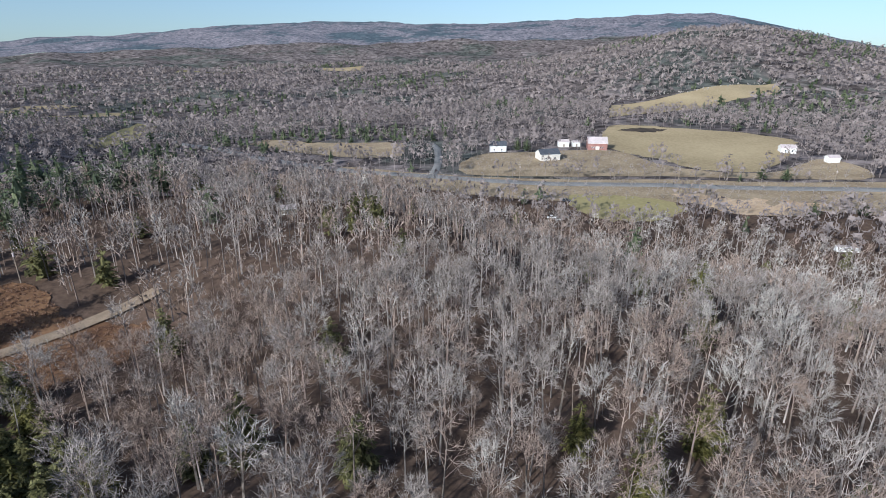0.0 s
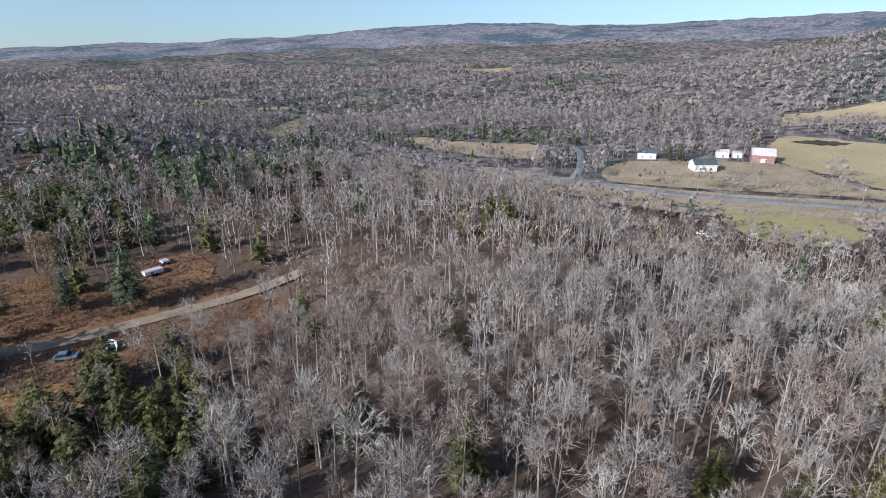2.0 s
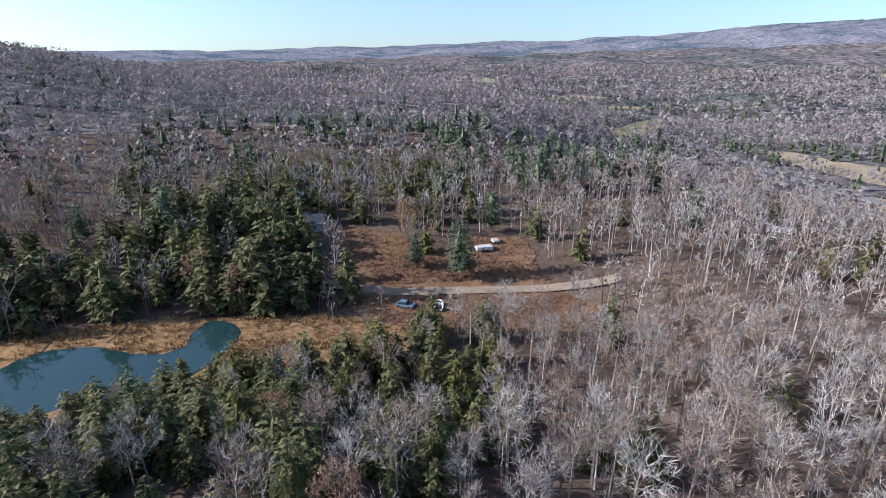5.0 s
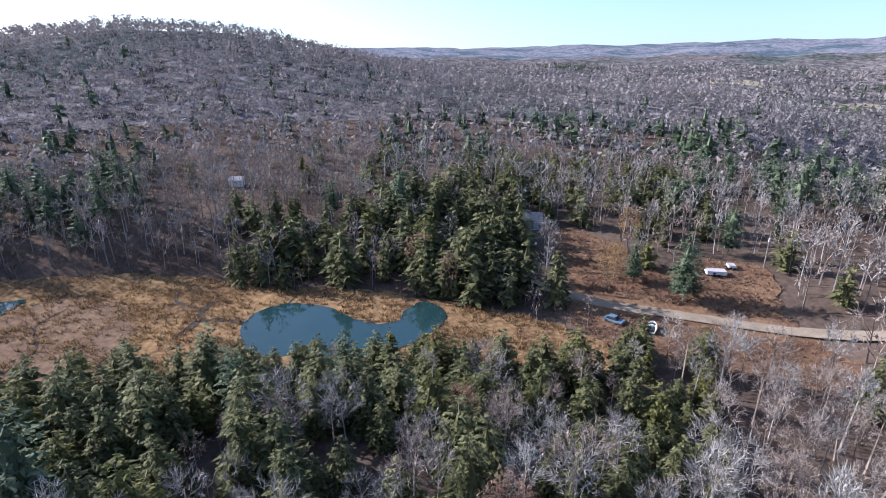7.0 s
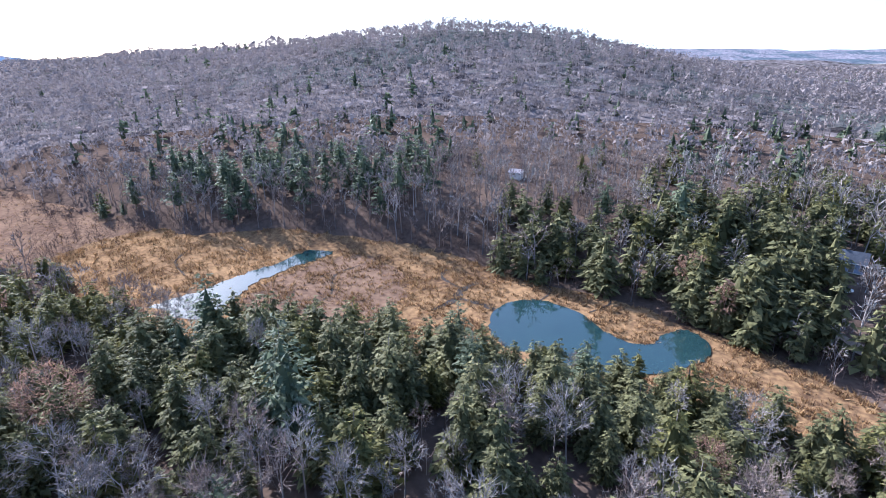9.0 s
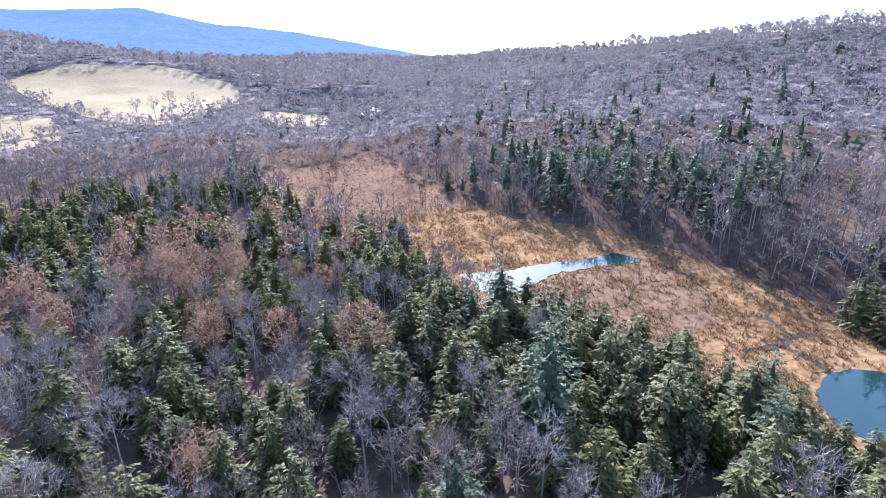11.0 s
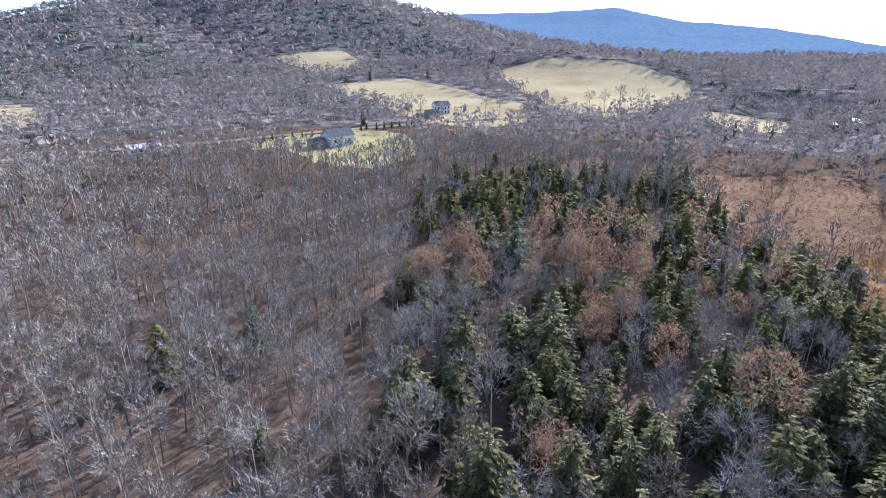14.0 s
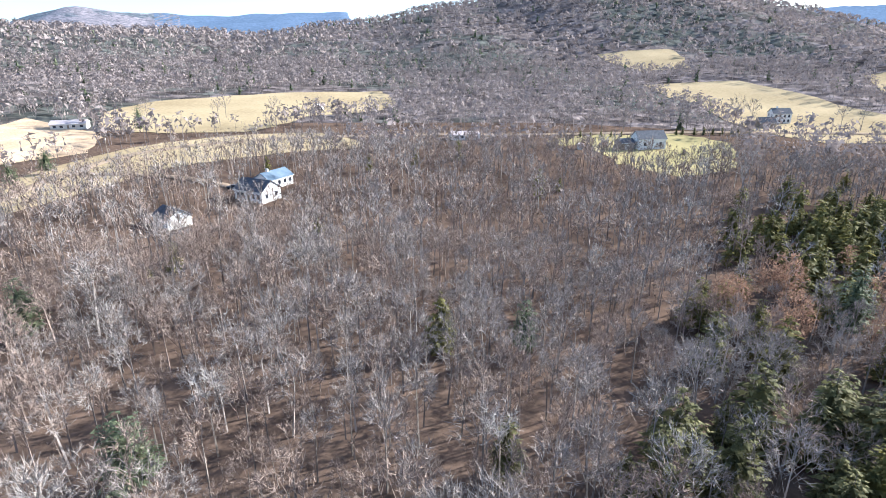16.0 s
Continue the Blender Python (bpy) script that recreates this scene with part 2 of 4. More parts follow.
tagged(ring_mesh("backdrop", far_radii, 135, 232, 130, FAR_HAZE_BLUE, False), "far mountains with blue haze painted on", "hills", kind="structure")
tagged(ring_mesh("backdrop", far_radii, 230, 290, 80, FAR_WOODS, False), "far ridges of leafless woods, faint haze painted on", "hills", kind="structure")


def curve_through(pts, per=8, closed=False):
    """A smooth line through points of the plan."""
    p = np.array(pts, float)
    n = len(p)
    out = []
    for i in range(n if closed else n - 1):
        a, b, c, d = (p[(i + k) % n] if closed else p[min(max(i + k, 0), n - 1)] for k in (-1, 0, 1, 2))
        for u in np.arange(per) / per:
            out.append(0.5 * (2 * b + (c - a) * u + (2 * a - 5 * b + 4 * c - d) * u * u + (3 * b - a - 3 * c + d) * u ** 3))
    if not closed:
        out.append(p[-1])
    return np.array(out)


def inside(x, y, poly):
    hit = np.zeros(np.shape(x), bool)
    q = np.roll(poly, -1, 0)
    for (ax, ay), (bx, by) in zip(poly, q):
        if ay != by:
            hit ^= ((ay > y) != (by > y)) & (x < (bx - ax) * (y - ay) / (by - ay) + ax)
    return hit


def sheet(name, pts, mat, label, category, lift=0.07, level=None, ragged=0.0, per=8, kind="structure", straight=False):
    """A patch of ground cover: a net of triangles inside its outline, laid on the land."""
    if straight:
        p = np.array(pts, float)
        edge = np.concatenate([a + (b - a) * np.linspace(0, 1, per, endpoint=False)[:, None] for a, b in zip(p, np.roll(p, -1, 0))])
    else:
        edge = curve_through(pts, per, True)
    if ragged:
        s = np.arange(len(edge))
        w = np.sin(s * 2.1) + np.sin(s * 3.7 + 1) + np.sin(s * 0.9 + 2)
        t = np.roll(edge, -1, 0) - np.roll(edge, 1, 0)
        t /= np.linalg.norm(t, axis=1)[:, None] + 1e-6
        edge = edge + np.stack([t[:, 1], -t[:, 0]], 1) * (w * ragged * 0.6)[:, None]
    lo, hi = edge.min(0), edge.max(0)
    step = max(hi - lo) / 22
    gx, gy = np.meshgrid(np.arange(lo[0] + step / 2, hi[0], step), np.arange(lo[1] + step / 2, hi[1], step))
    g = np.stack([gx.ravel(), gy.ravel()], 1)
    near = np.min(np.linalg.norm(g[:, None] - edge[None], axis=2), axis=1) > step * 0.4
    g = g[inside(g[:, 0], g[:, 1], edge) & near]
    n = len(edge)
    pts2, _, tri, _, _, _ = geometry.delaunay_2d_cdt([Vector(q) for q in np.concatenate([edge, g])], [], [list(range(n))], 2, 1e-4)
    q = np.array([tuple(v) for v in pts2])
    tri = np.array([f for f in tri if len(f) == 3])
    a, b, c = q[tri[:, 0]], q[tri[:, 1]], q[tri[:, 2]]
    mid = (a + b + c) / 3
    keep = inside(mid[:, 0], mid[:, 1], edge)
    turn = (b[:, 0] - a[:, 0]) * (c[:, 1] - a[:, 1]) - (b[:, 1] - a[:, 1]) * (c[:, 0] - a[:, 0]) < 0
    tri = np.where(turn[:, None], tri[:, ::-1], tri)[keep]
    z = np.full(len(q), level) if level is not None else terrain(q[:, 0], q[:, 1]) + lift + 0.0006 * np.hypot(q[:, 0], q[:, 1])
    return tagged(mesh_from(name, np.column_stack([q, z]), tri, mat, True), label, category, kind=kind), edge


def ribbon(name, pts, width, mat, label, category, lift=0.3, per=10):
    """A road of even width along a smooth line, with a low crown."""
    c = curve_through(pts, per)
    t = np.gradient(c, axis=0)
    t /= np.linalg.norm(t, axis=1)[:, None]
    side = np.stack([t[:, 1], -t[:, 0]], 1)
    rows = []
    for k, up in ((-0.5, -0.25), (-0.42, 0.0), (0, 0.08), (0.42, 0.0), (0.5, -0.25)):
        q = c + side * k * width
        z = terrain(c[:, 0], c[:, 1]) + lift + 0.0008 * np.hypot(q[:, 0], q[:, 1]) + up
        rows.append(np.column_stack([q, z]))
    v = np.stack(rows, 1).reshape(-1, 3)
    i, j = np.meshgrid(np.arange(len(c) - 1), np.arange(4), indexing="ij")
    f = np.stack([i * 5 + j, i * 5 + j + 1, (i + 1) * 5 + j + 1, (i + 1) * 5 + j], -1).reshape(-1, 4)
    return tagged(mesh_from(name, v, f[:, ::-1], mat, True), label, category, kind="structure"), c


# ---- ground covers ----
CLEAR = []
_, marsh_edge = sheet("marsh", ((-84, 66), (-102, 54), (-114, 39), (-123, 28), (-132, 5), (-142, -9), (-148, -25), (-151, -46), (-153, -70), (-148, -93), (-150, -108), (-125, -118), (-108, -98),
                                (-95, -76), (-88, -45), (-88, -10), (-90, 15), (-86, 35), (-74, 56)), REED, "marsh of matted tan dry reeds", "marsh", lift=0.22, ragged=0.7)
_, swamp_edge = sheet("shrub_swamp", ((-150, -106), (-160, -129), (-172, -165), (-185, -200), (-150, -205), (-118, -195), (-104, -165), (-100, -130), (-110, -112), (-125, -112)), SHRUBBY,
                      "brown swamp ground with low shrubs", "swamp", lift=0.2, ragged=0.8)
_, pond_edge = sheet("pond", ((-116, 1), (-121, 8), (-117, 17), (-107, 24), (-105, 30), (-110, 34), (-112, 39), (-104, 41), (-96, 32), (-93, 18), (-97, 6), (-106, 0)), WATER,
                     "still blue-green beaver pond", "water", level=0.42, ragged=0.25, kind="structure")
_, creek_edge = sheet("creek", ((-146, -47), (-143, -53), (-132, -57), (-122, -63), (-112, -67), (-103, -73), (-95, -69), (-97, -60), (-106, -57), (-118, -57), (-130, -52), (-138, -47)),
                      WATER, "still open creek water in the marsh", "water", level=0.42, ragged=0.5, kind="structure")
_, pool_edge = sheet("pool", ((-101, -50), (-106, -46), (-103, -40), (-97, -38), (-94, -44)), WATER, "small pool in the reeds", "water", level=0.42, ragged=0.5)
sheet("reed_bed", ((-101, -54), (-118, -54), (-133, -48), (-141, -38), (-130, -24), (-114, -21), (-99, -32)), SHRUBBY, "darker brown reed bed beside the creek", "marsh", level=0.335, ragged=1.2)
_, far_pond = sheet("far_pond", ((-285, -300), (-300, -322), (-292, -345), (-272, -330), (-262, -300)), WATER, "far glinting pond", "water", level=4.2)
_, clear_edge = sheet("clearing", ((-138, 80), (-136, 88), (-120, 94), (-106, 92), (-104, 108), (-94, 116), (-80, 106), (-66, 104), (-58, 104), (-60, 90), (-68, 82), (-78, 72), (-86, 66), (-98, 66), (-112, 74)),
                      WEEDS, "clearing of reddish brown weeds and brambles", "clearing", ragged=0.8)
FIELD_SPECS = (
    ("field", GRASS, "mown dull green field by the woods", ((63, 280), (83, 276), (105, 268), (115, 253), (97, 234), (74, 233), (62, 250))),
    ("field", HAY, "grazed yellow-tan farm field on a slope", ((122, 437), (142, 485), (198, 460), (252, 403), (235, 374), (187, 321), (153, 327), (138, 366), (116, 404))),
    ("field", HAY, "pale upland hay field", ((183, 628), (278, 647), (396, 691), (373, 639), (303, 602), (206, 543), (153, 527))),
    ("bare_ground", TAN, "bare tan soil beside the highway", ((114, 277), (148, 271), (182, 257), (167, 238), (136, 240), (123, 253))),
    ("wet_meadow", PALE_BRUSH, "brown wet meadow along the stream", ((-150, 470), (-105, 445), (-59, 440), (-29, 429), (-27, 385), (-54, 378), (-95, 400), (-150, 436))),
    ("dark_soil", MUD, "dark muddy patch in a farm field", ((140, 460), (158, 467), (182, 458), (167, 448))),
    ("field", GRASS, "green field before dark pines", ((-261, 408), (-329, 610), (-303, 609), (-251, 476), (-240, 393))),
    ("field", HAY, "far tan field", ((-371, 610), (-407, 583), (-397, 655), (-371, 695))),
    ("field", HAY, "distant tan field in the valley", ((-520, 600), (-600, 560), (-640, 600), (-560, 650))),
    ("field", HAY, "distant tan strip of field", ((-441, 625), (-455, 580), (-478, 696), (-425, 676))),
    ("field", GRASS, "distant green field", ((-412, 1125), (-500, 1100), (-525, 1188), (-425, 1225))),
    ("field", HAY, "distant tan field in the valley", ((-162, 1225), (-250, 1200), (-262, 1287), (-175, 1312))),
    ("lawn", GRASS, "yellow-green lawn sloping below a white house", ((52, -272), (15, -305), (-14, -288), (-18, -236), (0, -212), (24, -224))),
    ("field", HAY, "long tan hay field before dark woods", ((316, -208), (342, -262), (300, -345), (248, -405), (205, -360), (192, -318), (214, -268), (200, -212), (232, -186), (275, -180))),
    ("field", HAY, "pale hay field behind a hedgerow", ((60, -520), (-15, -552), (-96, -400), (-84, -328), (-55, -308), (-26, -326), (10, -420))),
    ("field", HAY, "small upper hay field", ((135, -672), (60, -722), (30, -630), (75, -600))),
    ("field", HAY, "broad pale hay field on a knoll", ((-100, -575), (-160, -610), (-225, -580), (-262, -500), (-240, -440), (-180, -370), (-134, -340), (-112, -392))),
    ("field", HAY, "strip of hay field near the creek", ((-196, -348), (-250, -378), (-262, -352), (-232, -310), (-200, -318))),
    ("yard", GRASS, "grassy yard with a gravel turnaround", ((52, -250), (66, -262), (44, -290), (30, -284))),
    ("field", TAN, "reddish tan field beyond the road", ((240, -95), (300, -120), (330, -175), (262, -172), (222, -140))),
)
CLEAR += [clear_edge, marsh_edge, pond_edge, swamp_edge]
for name, mat, label, pts in FIELD_SPECS:
    CLEAR.append(sheet(name, pts, mat, label, name.replace("_", " "), lift=0.2 if name == "dark_soil" else 0.07, ragged=1.5, per=7, straight=True)[1])

VERGES = []
for name, mat, label, pts in (
        ("verge", PALE_BRUSH, "pale brown weedy verge below the highway", ((-60, 354), (29, 319), (125, 306), (224, 294), (292, 272), (258, 225), (179, 242), (123, 259), (60, 269), (8, 288), (-45, 322))),
        ("verge", PALE_BRUSH, "pale brown brushy strip between highway and farm", ((15, 328), (89, 318), (186, 307), (237, 302), (239, 348), (186, 320), (141, 337), (120, 392), (65, 389), (22, 381))),
        ("verge", HAY, "pale brushy verge along a country road", ((163, -72), (167, -112), (172, -138), (165, -160), (150, -190), (135, -212), (168, -226), (200, -196), (216, -150), (205, -100), (190, -78)))):
    VERGES.append(sheet(name, pts, mat, label, "verge", lift=0.05, ragged=0.8)[1])
CLEAR += VERGES
ROADS = []
for name, pts, width, mat, label in (
        ("dirt_road", ((-150, 50), (-128, 58), (-117, 64), (-100, 75), (-88, 88), (-69, 109), (-64, 115)), 3.9, GRAVEL, "pale gravel road past a marsh"),
        ("road", ((120, -10), (160, -55), (183, -91), (196, -115), (204, -138), (201, -161), (184, -194), (157, -223), (126, -251), (74, -276), (-2, -313), (-40, -330), (-100, -352), (-170, -372), (-260, -440)), 5.5, GRAVEL,
         "pale country road winding between fields"),
        ("highway", ((-217, 450), (-90, 359), (-21, 331), (37, 308), (125, 292), (224, 278), (379, 233)), 8.5, ASPHALT, "grey two-lane highway in the valley"),
        ("side_road", ((-6, 328), (-3, 361), (-4, 405), (-9, 425)), 5.0, ASPHALT, "grey side road leading from the highway"),
        ("driveway", ((100, -262), (84, -272)), 3.5, GRAVEL, "short gravel driveway"),
        ("driveway", ((196, -115), (160, -128), (128, -128)), 3.5, GRAVEL, "gravel driveway through bare trees")):
    ROADS.append((ribbon(name, pts, width, mat, label, "road")[1], width))


# ---- trees ----
def spikes(base, tip, width, rng):
    """Thin tapering blades from base to tip: one triangle each."""
    d = tip - base
    s = np.cross(d, rng.normal(size=d.shape))
    s /= np.linalg.norm(s, axis=1)[:, None] + 1e-9
    w = np.reshape(width, (-1, 1)) * 0.5
    return np.stack([base - s * w, base + s * w, tip], 1)


def stem(h, r0, r1, lean=(0.0, 0.0), sides=4, z0=-0.4):
    a = np.arange(sides) / sides * 2 * np.pi
    c = np.stack([np.cos(a), np.sin(a)], 1)
    lo = np.column_stack([c * r0, np.full(sides, z0)])
    hi = np.column_stack([c * r1 + np.array(lean), np.full(sides, h)])
    lo2, hi2 = np.roll(lo, -1, 0), np.roll(hi, -1, 0)
    return np.concatenate([np.stack([lo, lo2, hi2], 1), np.stack([lo, hi2, hi], 1)])


def bare_tree(rng, limbs, subs, twigs, wide, h=12.5, slim=1.0, low=0.38):
    """A leafless tree: a trunk, limbs that fan out into a rounded crown, branches on the limbs and fine twigs over the crown's shell."""
    lean = rng.normal(size=2) * 0.4
    trunk = stem(h * 0.66, 0.17, 0.06, lean, 4 if limbs > 9 else 3)
    half = np.array([3.0 * slim, 3.0 * slim, h * (1 - low) * 0.56])
    mid = np.array([lean[0], lean[1], h - half[2]])
    way = rng.normal(size=(limbs, 3))
    way[:, 2] = np.abs(way[:, 2]) * 1.1 - 0.3
    a = np.arange(limbs) * 2.4 + rng.uniform(0, 6)
    flat = np.hypot(way[:, 0], way[:, 1])
    way[:, 0], way[:, 1] = np.cos(a) * flat, np.sin(a) * flat
    way /= np.linalg.norm(way, axis=1)[:, None]
    tip = mid + way * half * rng.uniform(0.55, 0.9, (limbs, 1))
    reach = np.hypot(tip[:, 0], tip[:, 1])
    z = np.clip(tip[:, 2] - reach * 1.1 - 0.5, h * 0.16, h * 0.62)
    base = np.column_stack([lean[None, :] * (z / (h * 0.66))[:, None], z])
    parts = [spikes(base, tip, np.full(limbs, wide * 1.1), rng)]
    k = np.repeat(np.arange(limbs), subs)
    b = base[k] + (tip - base)[k] * rng.uniform(0.3, 1.0, (len(k), 1))
    way = way[k] + rng.normal(size=(len(k), 3)) * 0.38
    way /= np.linalg.norm(way, axis=1)[:, None]
    e = mid + way * half * rng.uniform(0.7, 0.95, (len(k), 1))
    parts.append(spikes(b, e, np.full(len(k), wide * 0.75), rng))
    k = np.repeat(np.arange(len(b)), twigs)
    start = b[k] + (e - b)[k] * rng.uniform(0.4, 1.0, (len(k), 1))
    w = way[k] * 0.55 + rng.normal(size=(len(k), 3)) * 0.5 + [0, 0, 0.4]
    w /= np.linalg.norm(w, axis=1)[:, None]
    parts.append(spikes(start, start + w * (0.5 + 0.5 * slim) * rng.uniform(0.55, 1.35, (len(k), 1)), np.full(len(k), wide), rng))
    return trunk, np.concatenate(parts)


def filled(rng, tree, wide, high, low, n, size):
    """A far tree whose twigs are too fine to tell apart: ragged clumps of twigs over a rounded crown."""
    way = rng.normal(size=(n, 3))
    way[:, 2] = np.abs(way[:, 2]) * 1.2 - 0.35
    way /= np.linalg.norm(way, axis=1)[:, None]
    p = way * [wide, wide, high * (1 - low) * 0.55] * rng.uniform(0.7, 1.0, (n, 1)) + [0, 0, high * (1 + low) * 0.5]
    a = np.cross(way, rng.normal(size=(n, 3)))
    a /= np.linalg.norm(a, axis=1)[:, None]
    b = np.cross(way, a)
    s = size * rng.uniform(0.7, 1.3, (n, 1))
    j = rng.normal(size=(3, n, 3)) * 0.3
    clumps = np.stack([p + s * (a + j[0]), p + s * (-0.5 * a + 0.85 * b + j[1]), p + s * (-0.5 * a - 0.85 * b + j[2])], 1)
    return tree[0][:2], np.concatenate([tree[1], clumps])


def conifer(rng, n, size, h=9.0, spread=2.9, low=0.03, top=0.58, lumps=0.14, core=0.42, tiers=9, droop=0.14):
    """A conifer: whorls of drooping boughs, each a row of small flat sprays, over a dark inner body."""
    trunk = stem(h * 0.95, 0.16, 0.03, sides=3)
    p1, p2 = rng.uniform(0, 6, 2)

    def width(f, a):
        w = spread * np.clip(1.02 - f, 0.02, 1) ** top * (0.72 + 0.28 * np.minimum(1, 5 * f))
        return w * (1 + lumps * (np.sin(3 * a + p1 + 6 * f) + 0.8 * np.sin(5 * a + p2 - 11 * f)))

    rows = 6
    nb = max(n // rows, 1)
    f = 1 - rng.random(nb) ** 0.58
    f = (np.floor(f * tiers) + 0.5 + rng.normal(size=nb) * 0.3) / tiers
    f = np.clip(f, 0, 0.985)
    a = rng.uniform(0, 2 * np.pi, nb)
    far = width(f, a) * rng.uniform(0.82, 1.06, nb)
    k = np.repeat(np.arange(nb), rows)
    u = np.tile(np.linspace(0.36, 1.0, rows), nb)
    o = np.stack([np.cos(a), np.sin(a), np.zeros(nb)], 1)[k]
    t = np.stack([-np.sin(a), np.cos(a), np.zeros(nb)], 1)[k]
    side = np.tile(np.where(np.arange(rows) % 2, 1.0, -1.0), nb)[:, None]
    p = o * (far[k] * u)[:, None]
    p[:, 2] = h * (low + (1 - low) * f[k]) + far[k] * (0.16 * u - droop * u * u) + 0.1
    s = (size * rng.uniform(0.7, 1.3, nb * rows) * (1 - 0.5 * f[k]))[:, None]
    j = rng.normal(size=(3, nb * rows, 3)) * 0.22
    up = np.array([0, 0, 1.0])
    out = [np.stack([p + s * (o * 0.75 + t * side * 0.55 - up * 0.3 + j[0]), p + s * (-o * 0.45 + t * side * 0.5 + up * 0.05 + j[1]), p + s * (-o * 0.3 - t * side * 0.45 + up * 0.2 + j[2])], 1)]
    q = 7 if n > 60 else 4
    b = np.arange(q) / q * 2 * np.pi
    rings = [np.column_stack([np.cos(b) * width(g, b) * core, np.sin(b) * width(g, b) * core, np.full(q, h * (low + (1 - low) * g * 0.97))]) for g in (0.0, 0.28, 0.52)]
    for lo, hi in zip(rings[:-1], rings[1:]):
        out += [np.stack([lo, np.roll(lo, -1, 0), hi], 1), np.stack([np.roll(lo, -1, 0), np.roll(hi, -1, 0), hi], 1)]
    out.append(np.stack([rings[-1], np.roll(rings[-1], -1, 0), np.tile([0, 0, h * 0.84], (q, 1))], 1))
    return trunk, np.concatenate(out)


def white_pine(rng, n, size, h=16.0, spread=3.4):
    """A tall pine with a bare stem below and a layered, open crown of upswept plumes."""
    return conifer(rng, n, size, h, spread, low=0.14, top=0.42, lumps=0.2, core=0.36, tiers=9, droop=0.08)


def leaves(rng, n, h=12.5, size=0.42, spread=2.9, low=0.38):
    """Dry leaves still hanging through a crown: small triangles."""
    p = rng.normal(size=(n, 3))
    p /= np.linalg.norm(p, axis=1)[:, None]
    p = p * rng.uniform(0.45, 1.0, (n, 1)) ** 0.5 * [spread, spread, h * (1 - low) * 0.5] + [0, 0, h * (low + (1 - low) * 0.5)]
    return np.stack([p, p + rng.normal(size=(n, 3)) * size, p + rng.normal(size=(n, 3)) * size], 1)


RNG = np.random.default_rng(7)
SLIM = (0.85, 1.15, 0.75, 1.0, 0.9, 0.8, 1.25, 0.95, 0.7)
BARE = {0: [bare_tree(RNG, 9, 6, 10, 0.06, slim=s) for s in SLIM],
        1: [bare_tree(RNG, 6, 3, 6, 0.16, slim=s) for s in SLIM],
        2: [filled(RNG, bare_tree(RNG, 3, 2, 3, 0.36, h=11.5, slim=s * 1.25), 3.1 * s, 11.0, 0.14, 13, 0.9) for s in SLIM],
        3: [filled(RNG, bare_tree(RNG, 2, 1, 1, 0.5, h=10.5, slim=s * 1.5), 4.6 * s, 9.5, 0.04, 10, 1.9) for s in SLIM]}
BRUSH = [bare_tree(RNG, 4, 2, 2, 0.3, h=11, slim=s, low=0.2) for s in SLIM[:5]]
FAT = ((2.6, .55), (2.9, .62), (3.2, .5), (2.7, .66), (2.9, .46), (2.4, .58))
HEM = {0: [conifer(RNG, 1200, 0.56, spread=s, top=t) for s, t in FAT],
       1: [conifer(RNG, 336, 0.86, spread=s, top=t) for s, t in FAT],
       2: [conifer(RNG, 36, 2.1, spread=s, top=t, core=0.5) for s, t in FAT[:4]],
       3: [conifer(RNG, 12, 3.0, spread=s * 1.05, top=t, core=0.55) for s, t in FAT[:4]]}
PINES = {0: [white_pine(RNG, 960, 0.62, h=14, spread=3.2) for _ in range(4)],
         1: [white_pine(RNG, 360, 0.95, h=14.5, spread=3.4) for _ in range(5)],
         2: [white_pine(RNG, 36, 2.4, h=13.5, spread=3.2) for _ in range(4)]}
RUSTY = {0: [(t, np.concatenate([c, leaves(RNG, 900, size=0.15)])) for t, c in BARE[0][:4]],
         1: [(t, np.concatenate([c, leaves(RNG, 150, size=0.38)])) for t, c in BARE[1][:4]]}


def soup(name, tris, mat):
    tris = tris.reshape(-1, 3)
    return mesh_from(name, tris, np.arange(len(tris)).reshape(-1, 3), mat)


def plant(name, protos, mat, xy, scale, label, category, whole=True):
    """Many trees joined into one stuff object."""
    if not len(xy):
        return
    pick = RNG.integers(0, len(protos), len(xy))
    turn = RNG.uniform(0, 2 * np.pi, len(xy))
    z = terrain(xy[:, 0], xy[:, 1])
    chunks = []
    for i, (trunk, crown) in enumerate(protos):
        sel = np.where(pick == i)[0]
        if not len(sel):
            continue
        t = (np.concatenate([trunk, crown]) if whole else crown).reshape(-1, 3).astype(np.float32)
        c, s, k = np.cos(turn[sel])[:, None], np.sin(turn[sel])[:, None], scale[sel][:, None]
        fat = k * RNG.uniform(0.85, 1.2, (len(sel), 1))
        chunks.append(np.stack([(c * t[:, 0] - s * t[:, 1]) * fat + xy[sel, :1], (s * t[:, 0] + c * t[:, 1]) * fat + xy[sel, 1:], t[:, 2] * k + z[sel][:, None]], -1).reshape(-1, 3))
    v = np.concatenate(chunks)
    ob = mesh_from(name, v, np.arange(len(v), dtype=np.int32).reshape(-1, 3), mat)
    return tagged(ob, label, category, kind="stuff")


def field_noise(x, y, s, k=0.0):
    return (np.sin(x / s + k) * np.sin(y / s * 1.1 + 2 * k) + 0.7 * np.sin(x / s * 1.9 - y / s * 1.3 + k) + 0.5 * np.sin(x / s * 0.6 + y / s * 2.3 + 3 * k)) / 2.2


